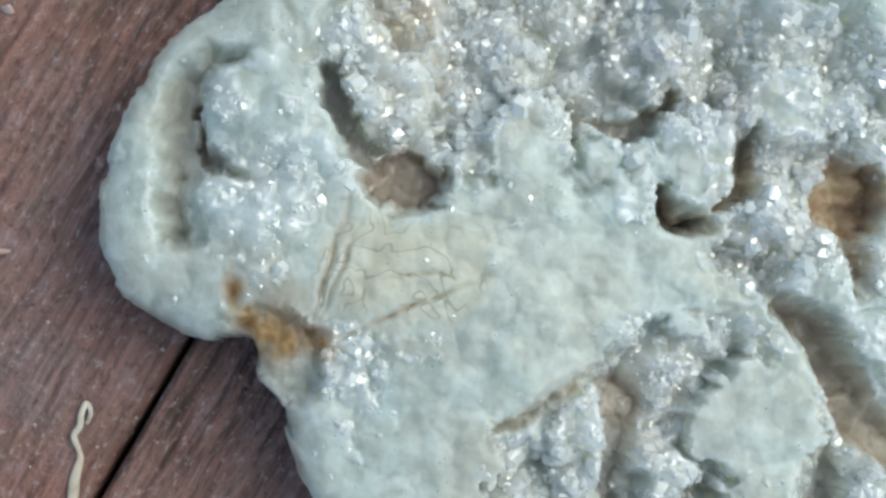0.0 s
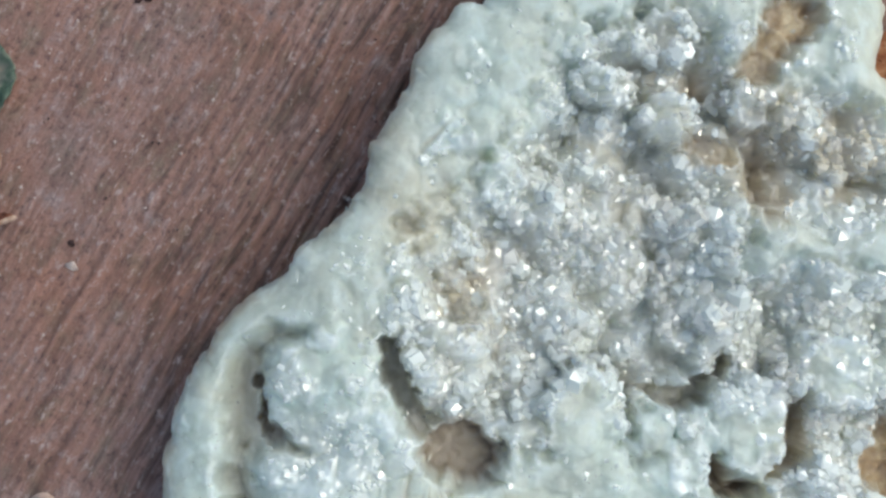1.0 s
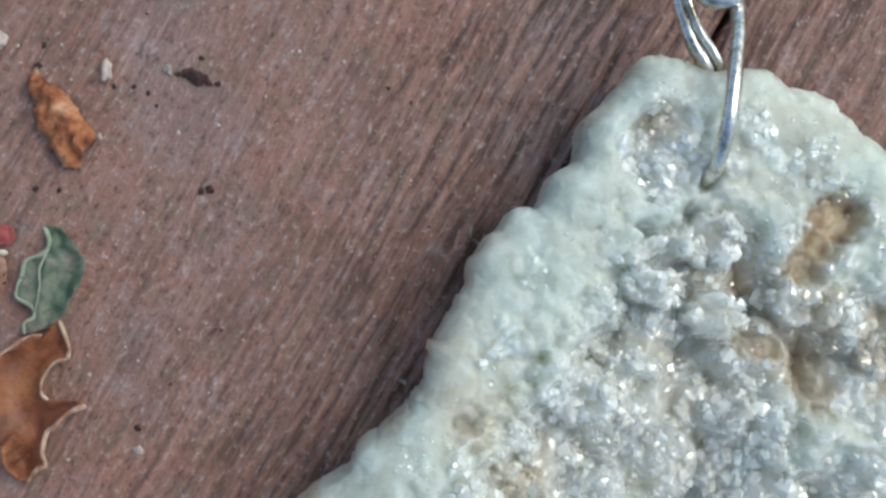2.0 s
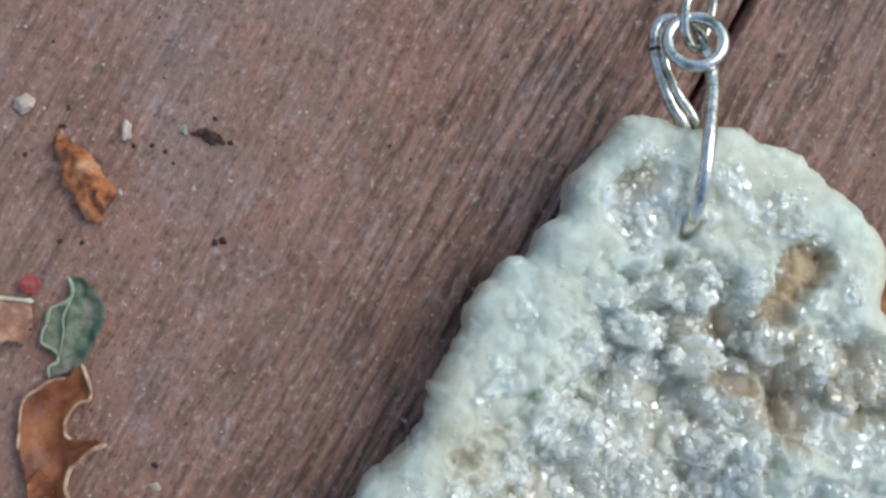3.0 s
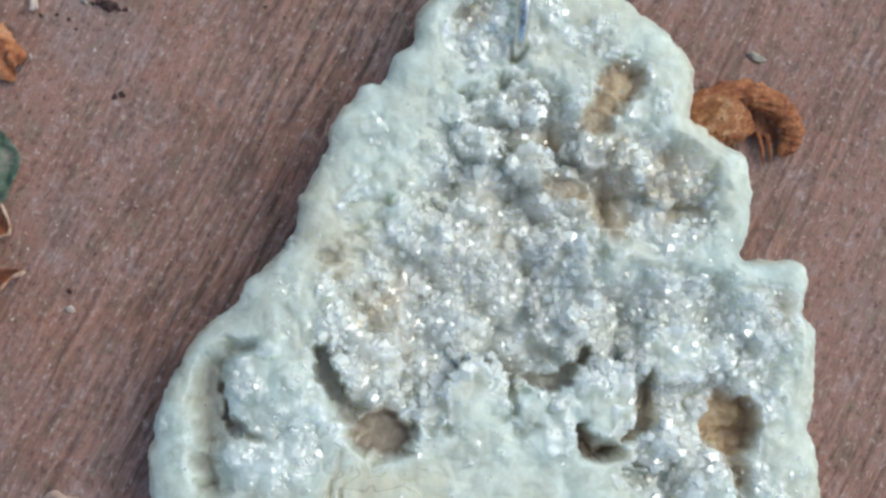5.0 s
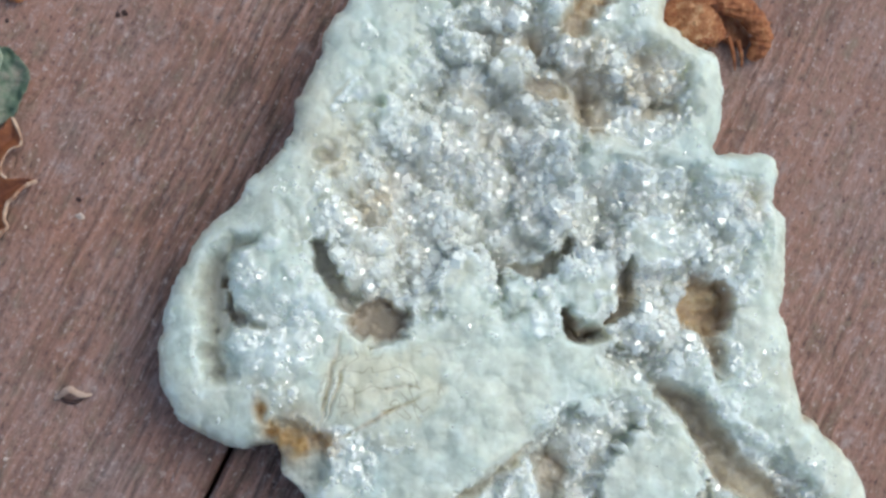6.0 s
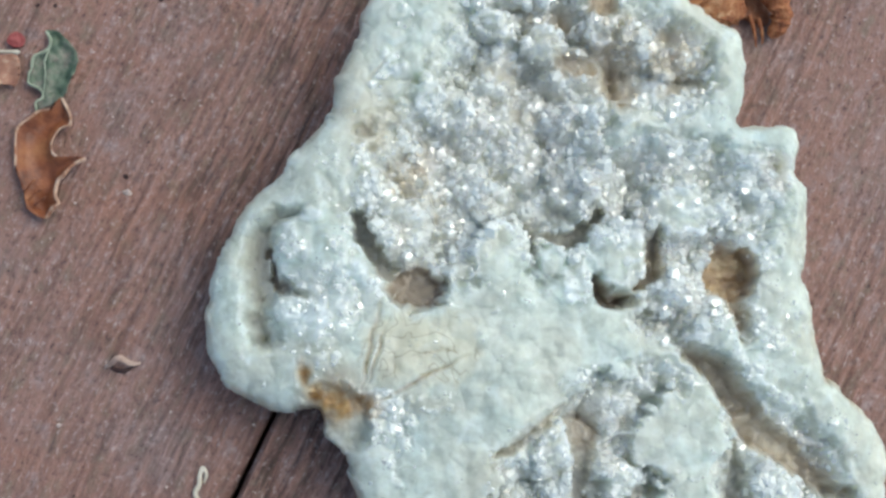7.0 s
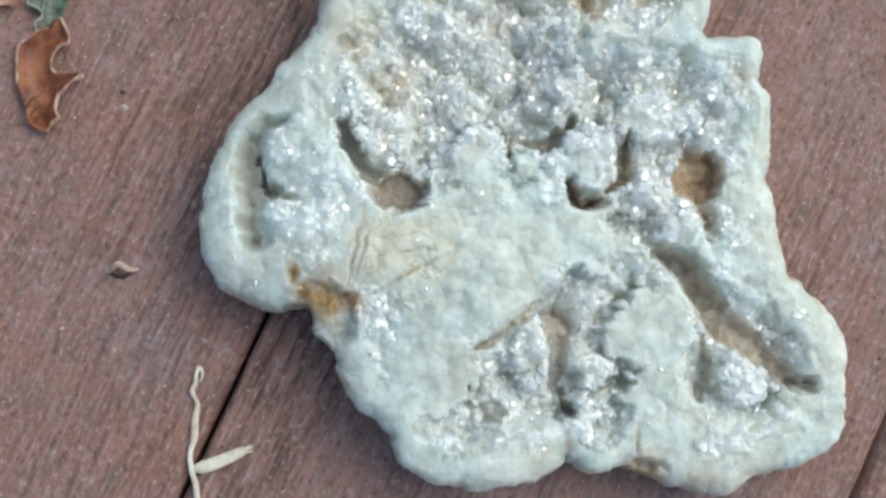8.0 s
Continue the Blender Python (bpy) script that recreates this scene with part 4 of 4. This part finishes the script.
GREEN_LINE = [(-45.4, 37.5), (-43.9, 37.4), (-42.8, 36.2), (-41.7, 34.7), (-41.8, 32.8), (-42.6, 31.2), (-43.5, 29.3), (-45.0, 28.4), (-46.7, 27.8), (-46.7, 28.8), (-45.9, 29.4), (-46.2, 30.4), (-47.5, 31.2), (-47.1, 32.9), (-46.8, 34.4), (-45.3, 35.1), (-44.8, 36.2)]


def green_height(x, y, d):
    return 0.7 + 0.5 * np.exp(-(d / 0.7) ** 2) + 0.5 * np.exp(-((x + 45.4) / 0.5) ** 2) * smooth(28, 30, y) * smooth(35, 33, y) + 1.1 * (fbm(x / 0.9, y / 0.9, 322, 4) - 0.5)


green_leaf = thing("green_leaf", "dull green dried leaf scrap with pale edges and midrib", "leaf")
green_blade = flat_piece("blade", rounded(GREEN_LINE, 4), LEAF_GREEN, 0.22, green_height, 0.18, green_leaf, 320)
margin("leaf_edge", GREEN_LINE[8:14], MARGIN_GREEN, green_blade, 0.16, green_height, "pale leaf edge")
margin("leaf_edge", GREEN_LINE[13:] + GREEN_LINE[:1], MARGIN_GREEN, green_blade, 0.2, green_height, "pale leaf edge")
margin("midrib", [(-45.9, 29.6), (-45.4, 31.5), (-45.5, 33.6), (-45.0, 35.2)], MARGIN_GREEN, green_blade, 0.10, green_height, "pale midrib")

BARK_LINE = [(-47.4, 50.6), (-46.6, 51.2), (-45.4, 50.5), (-43.8, 49.4), (-42.8, 47.8), (-41.4, 46.0), (-42.0, 44.6), (-42.8, 42.8), (-43.7, 43.0), (-44.7, 44.1), (-45.6, 45.4), (-46.6, 47.0), (-47.0, 48.8)]
bark = thing("bark_flake", "crumpled orange-brown bark flake lying on the boards", "bark")
flat_piece("flake", rounded(BARK_LINE, 4), BARK, 0.2, lambda x, y, d: 0.9 + 0.6 * smooth(0, 0.7, d) + 1.2 * np.exp(-(((x + 43.6) * 0.83 + (y - 46.6) * 0.55) / 0.7) ** 2) + 1.9 * (fbm(x / 0.75, y / 0.75, 340) - 0.5) + 0.35 * np.sin((x * 0.85 + y * 0.5) * 2.4 + 2 * fbm(x, y, 342)), 0.5, bark, 341, 0.6)
v_, f_ = tube([(-46.6, 50.6, 0.9), (-46.9, 51.3, 0.7), (-47.0, 51.9, 0.5)], [0.35, 0.28, 0.15], 7)
mesh_object("stalk", v_, f_, MARGIN, bark, "pale broken stalk")

scrap = thing("leaf_scrap", "reddish-brown torn leaf scrap with a pale rolled edge", "leaf")
flat_piece("blade", rounded([(-53.5, 35.2), (-51.0, 34.8), (-49.0, 34.7), (-48.6, 33.4), (-48.7, 32.2), (-49.3, 31.0), (-50.6, 31.2), (-52.4, 30.6), (-54.5, 32.5)], 4), TORN, 0.25, lambda x, y, d: 0.6 + 0.35 * np.exp(-(d / 0.8) ** 2), 0.18, scrap, 350)
margin("leaf_edge", [(-53.5, 35.3), (-51.0, 35.2), (-48.5, 35.0)], STRAW, scrap, 0.26, lambda x, y, d: 0.9 + 0 * x, "pale rolled edge")
petal = thing("red_petal", "small crumpled dull red petal", "petal")
flat_piece("blade", rounded([(-50.2, 36.4), (-49.6, 37.4), (-48.7, 37.6), (-48.1, 36.9), (-48.2, 36.0), (-49.2, 35.7)], 4), RED, 0.15, lambda x, y, d: 0.5 + 0.5 * fbm(x / 0.6, y / 0.6, 360), 0.2, petal, 361)

husk = thing("seed_husk", "curled rust-brown fibrous seed husk lying against the geode", "seed husk")
SPINE = rounded([(30.5, 37.2, 2.3), (33.5, 37.8, 2.7), (36.0, 38.1, 2.7), (38.0, 37.8, 2.2), (39.6, 37.0, 1.5)], 12, False)
share = np.linspace(0, 1, len(SPINE))
girth = np.interp(share, [0, 0.3, 0.55, 0.75, 0.9, 1.0], [2.4, 2.9, 2.7, 2.0, 1.3, 0.5])
HOOK = rounded([(33.0, 39.6, 3.0), (36.0, 40.7, 3.4), (39.2, 40.8, 3.4), (42.2, 39.6, 3.0), (44.0, 37.6, 2.4), (44.0, 35.6, 1.7), (42.8, 34.4, 1.0)], 12, False)
hook_girth = np.interp(np.linspace(0, 1, len(HOOK)), [0, 0.2, 0.5, 0.75, 0.9, 1.0], [1.1, 1.5, 1.35, 1.15, 0.95, 0.4])
for name, path, size, sides in (("shell", SPINE, girth, 90), ("curled_rim", HOOK, hook_girth, 60)):
    v_, f_ = tube(path, size, sides, False, 0.85)
    centre = path[np.repeat(np.arange(len(path)), sides)]
    out_ = (v_ - centre) / (np.linalg.norm(v_ - centre, axis=1)[:, None] + 1e-6)
    ripple = 1.0 * (fbm(v_[:, 0] / 1.5, (v_[:, 1] + v_[:, 2]) / 0.35, 370) - 0.5) + 0.7 * (fbm(v_[:, 0] / 0.45, v_[:, 1] / 0.45, 371) - 0.5)
    v_ = v_ + out_ * ripple[:, None] * np.minimum(1.0, np.repeat(size, sides) / 1.5)[:, None]
    v_[:, 2] = np.maximum(v_[:, 2], 0.15)
    mesh_object(name, v_, f_, HUSK, husk)
flat_piece("inner_fold", rounded([(33.5, 39.6), (37.0, 41.2), (40.6, 40.8), (42.9, 38.4), (42.9, 36.0), (41.0, 36.3), (38.5, 37.0), (35.0, 38.0)], 4), LEAF_BROWN, 0.15, lambda x, y, d: 1.3 - 0.2 * np.maximum(x - 38.5, 0) + 0.5 * (fbm(x / 0.8, y / 0.8, 366) - 0.5), 0.3, husk, 365)
fibre_verts, fibre_faces, at = [], [], 0
for number in range(420):
    s0 = rng.integers(0, len(SPINE) - 15)
    angle = rng.uniform(-2.6, 0.7) if number % 3 else rng.uniform(0, 3.0)
    line = []
    for q in range(6):
        c0 = SPINE[min(s0 + 2 * q + 2, len(SPINE) - 1)]
        g0 = girth[min(s0 + 2 * q + 2, len(SPINE) - 1)] * (1.03 + 0.035 * q)
        a0 = angle + (0.09 + 0.05 * (number % 5)) * q - 0.3
        line.append(c0 + (0.25 * g0 * math.cos(a0), g0 * math.cos(a0), g0 * 0.85 * abs(math.sin(a0)) + 0.05 * rng.random()))
    line = np.array(line)
    line[:, 2] = np.maximum(line[:, 2], 0.2)
    v, f = tube(line, [0.03, 0.10, 0.10, 0.09, 0.07, 0.03], 4)
    fibre_verts.append(v)
    fibre_faces += [tuple(at + q for q in face) for face in f]
    at += len(v)
fibres = mesh_object("fibre_fringe", np.concatenate(fibre_verts), fibre_faces, FIBRE, husk, "loose coarse fibres")
tagged(fibres, kind="stuff")
for a, b, c in (((40.3, 37.0, 1.6), (41.0, 35.0, 1.0), (41.3, 33.2, 0.4)), ((41.4, 36.6, 1.6), (42.0, 34.8, 0.9), (42.1, 33.6, 0.35)), ((37.2, 36.4, 1.6), (37.6, 35.3, 1.0), (37.4, 34.6, 0.4))):
    v, f = tube(rounded([a, b, c], 4, False), np.linspace(0.34, 0.1, 9), 7)
    mesh_object("strand", v, f, HUSK, husk, "frayed loose strand")

stem = thing("dry_grass_stem", "pale bleached grass stem lying along the board gap", "grass stem")
v_, f_ = tube(rounded([(-27.9, -17.2, 0.5), (-27.5, -16.2, 0.9), (-27.9, -15.4, 1.0), (-28.3, -16.4, 0.9), (-28.4, -17.4, 0.7), (-28.9, -18.3, 0.6), (-28.5, -19.4, 0.5), (-28.3, -20.2, 0.5), (-28.7, -22.0, 0.5), (-28.8, -24.0, 0.5), (-29.4, -26.0, 0.6), (-29.3, -28.0, 0.6), (-28.9, -29.8, 0.5), (-28.7, -32.5, 0.4)], 5, False),
               np.interp(np.arange(66), [0, 10, 22, 32, 42, 50, 65], [0.16, 0.24, 0.32, 0.24, 0.52, 0.34, 0.40]), 8, False, 0.55)
mesh_object("stalk", v_, f_, STRAW, stem)
blade = thing("straw_blade", "short flat pale straw blade with a frayed end", "straw")
v_, f_ = tube(rounded([(-29.0, -27.9, 0.7), (-27.6, -27.7, 0.9), (-25.4, -27.0, 1.0), (-23.6, -26.3, 1.0), (-22.7, -25.9, 0.9)], 5, False), np.interp(np.arange(21), [0, 4, 10, 17, 20], [0.4, 0.85, 0.8, 0.65, 0.45]), 10, False, 0.3)
straw_strip = mesh_object("strip", v_, f_, STRAW, blade)
for dy in (-0.25, 0.1, 0.35):
    v, f = tube(rounded([(-23.0, -26.1 + dy, 0.9), (-22.2, -25.9 + dy, 0.8), (-21.6, -25.8 + 1.4 * dy, 0.6)], 3, False), np.linspace(0.2, 0.06, 7), 6)
    mesh_object("frayed_tip", v, f, STRAW, straw_strip)

sliver = thing("wood_splinter", "tiny arched pinkish-brown wood splinter standing off the board", "splinter")
v_, f_ = tube(rounded([(-39.3, -3.1, 0.2), (-38.6, -2.9, 0.7), (-37.7, -2.3, 1.5), (-37.1, -2.2, 1.6), (-36.4, -2.7, 1.1), (-35.6, -2.9, 0.6), (-35.0, -2.8, 0.25)], 6, False), np.interp(np.arange(37), [0, 8, 18, 28, 36], [0.12, 0.34, 0.42, 0.3, 0.1]), 10, False, 0.4)
arch = mesh_object("arch", v_, f_, SPLINTER, sliver)
# dark strip added in place of the shadow below the arch
v_, f_ = tube(rounded([(-38.7, -3.0, 0.2), (-37.8, -3.5, 0.3), (-36.8, -3.6, 0.3), (-35.9, -3.2, 0.2)], 5, False), np.interp(np.arange(16), [0, 5, 10, 15], [0.1, 0.3, 0.28, 0.08]), 8, False, 0.5)
mesh_object("arch_shade", v_, f_, DARK, sliver, "dark strip standing in for the shade under the arch")


def crumb(name, label, category, x, y, rx, ry, rz, turn_by, material, seed, group=""):
    """A small irregular grain resting on the boards."""
    bm = bmesh.new()
    bmesh.ops.create_icosphere(bm, subdivisions=3, radius=1.0)
    for vert in bm.verts:
        p = vert.co
        n = 1.0 + 0.55 * noise.noise(p * 1.3 + Vector((seed, 0, 0))) + 0.25 * noise.noise(p * 3.2 + Vector((0, seed, 0)))
        vert.co = Vector((p.x * rx * n, p.y * ry * n, max(p.z * n, -0.6) * rz)) * MM
    me = bpy.data.meshes.new(name)
    bm.to_mesh(me)
    bm.free()
    me.polygons.foreach_set("use_smooth", [True] * len(me.polygons))
    me.materials.append(material)
    ob = new(name, me)
    ob.matrix_world = pose(x * MM, y * MM, 0.55 * rz * MM, 0, 0, turn_by)
    return tagged(ob, label, category, group)


def lumpy_crumb(name, label, category, x, y, lumps, material, group):
    """One ragged crumb of lumps stuck together: x, y offsets and radius."""
    whole = thing(name, label, category, group)
    whole.location = (x * MM, y * MM, 0.1 * MM)
    for number, (ox, oy, size) in enumerate(lumps):
        bm = bmesh.new()
        bmesh.ops.create_icosphere(bm, subdivisions=2, radius=size)
        for vert in bm.verts:
            p = vert.co.copy()
            n = 1.0 + 0.7 * noise.noise(p * 2.6 + Vector((number * 3.7, 0, 0)))
            vert.co = Vector((p.x * n + ox, p.y * n + oy, max(p.z * n * 0.5, -0.15) + 0.15)) * MM
        me = bpy.data.meshes.new("clod")
        bm.to_mesh(me)
        bm.free()
        me.materials.append(material)
        new("clod", me).parent = whole
    return whole


lumpy_crumb("dark_crumb", "ragged dark brown crumb of dirt", "crumb", -32.6, 51.8, [(-0.9, 0.3, 0.42), (-0.4, 0.35, 0.5), (0.1, 0.0, 0.6), (0.55, -0.25, 0.48), (0.95, -0.1, 0.35), (0.3, -0.55, 0.34), (-0.3, -0.1, 0.4), (1.25, -0.5, 0.24)], DARK, "dark specks")
for x, y, r, seed in ((-31.7, 41.4, 0.42, 2), (-30.9, 41.6, 0.5, 3), (-36.4, 19.7, 0.42, 4), (-46.6, 41.0, 0.32, 5), (-44.5, 40.9, 0.34, 6), (-46.5, 54.1, 0.36, 7), (-32.2, 53.6, 0.32, 8), (-46.9, 52.2, 0.45, 9), (-38.2, 50.7, 0.3, 10), (-36.9, 50.2, 0.32, 11), (-40.0, 50.6, 0.3, 12), (-34.3, 52.0, 0.3, 13), (-30.6, 51.3, 0.36, 14), (-50.4, 49.3, 0.34, 15)):
    crumb("dark_speck", "tiny dark seed-like speck of dirt", "speck", x, y, 0.8 * r, r * 0.65, r * 0.4, seed * 40, DARK, seed * 3.1, "dark specks")
crumb("pale_pebble", "small pale pinkish chip of grit", "grit", -40.7, 51.9, 0.5, 0.95, 0.5, -8, PALE, 21.0, "grit chips")
crumb("grey_pebble", "rounded greyish grain of grit", "grit", -35.2, 52.4, 0.42, 0.45, 0.3, 0, GREYISH, 22.0, "grit chips")
crumb("white_chip", "small white angular chip of grit", "grit", -50.7, 54.3, 0.95, 0.8, 0.5, 20, PALE, 23.0, "grit chips")
crumb("grey_chip", "small elongated grey chip of grit", "grit", 40.9, 45.8, 1.1, 0.42, 0.4, -22, GREYISH, 24.0, "grit chips")
for x, y, r, seed in ((-41.1, 45.9, 0.3, 31), (-36.2, 17.7, 0.5, 32), (-44.8, -9.8, 0.32, 33), (-34.0, 46.6, 0.26, 34), (44.8, 45.2, 0.26, 35), (-30.5, 47.5, 0.26, 36)):
    crumb("pale_grain", "tiny pale grain of sand", "grit", x, y, r, r * 0.7, r * 0.5, seed * 50, PALE, seed * 1.7, "grit chips")

# dust and sand grains too small to count
for name, label, material, count, seed in (("sand", "scattered tiny pale sand grains", PALE, 900, 7), ("dust", "scattered tiny dark dust grains", DARK, 700, 8)):
    r = np.random.default_rng(seed)
    vs, fs, at = [], [], 0
    while at < count * 6:
        x, y = r.uniform(-62, 64), r.uniform(-42, 72)
        if fbm(np.array([x / 14]), np.array([y / 14]), 400)[0] < r.uniform(0.3, 0.62):
            continue
        size = 0.07 + 0.16 * r.random() ** 4
        p = np.array([(1, 0, 0), (-1, 0, 0), (0, 1, 0), (0, -1, 0), (0, 0, 0.8), (0, 0, -0.6)]) * size * r.uniform(0.6, 1.3, (6, 1))
        vs.append(p + (x, y, 0.05 + 0.5 * size))
        fs += [tuple(at + q for q in f) for f in ((0, 2, 4), (2, 1, 4), (1, 3, 4), (3, 0, 4), (2, 0, 5), (1, 2, 5), (3, 1, 5), (0, 3, 5))]
        at += 6
    tagged(mesh_object(name, np.concatenate(vs), fs, material, shade=False), label, "sand", kind="stuff")
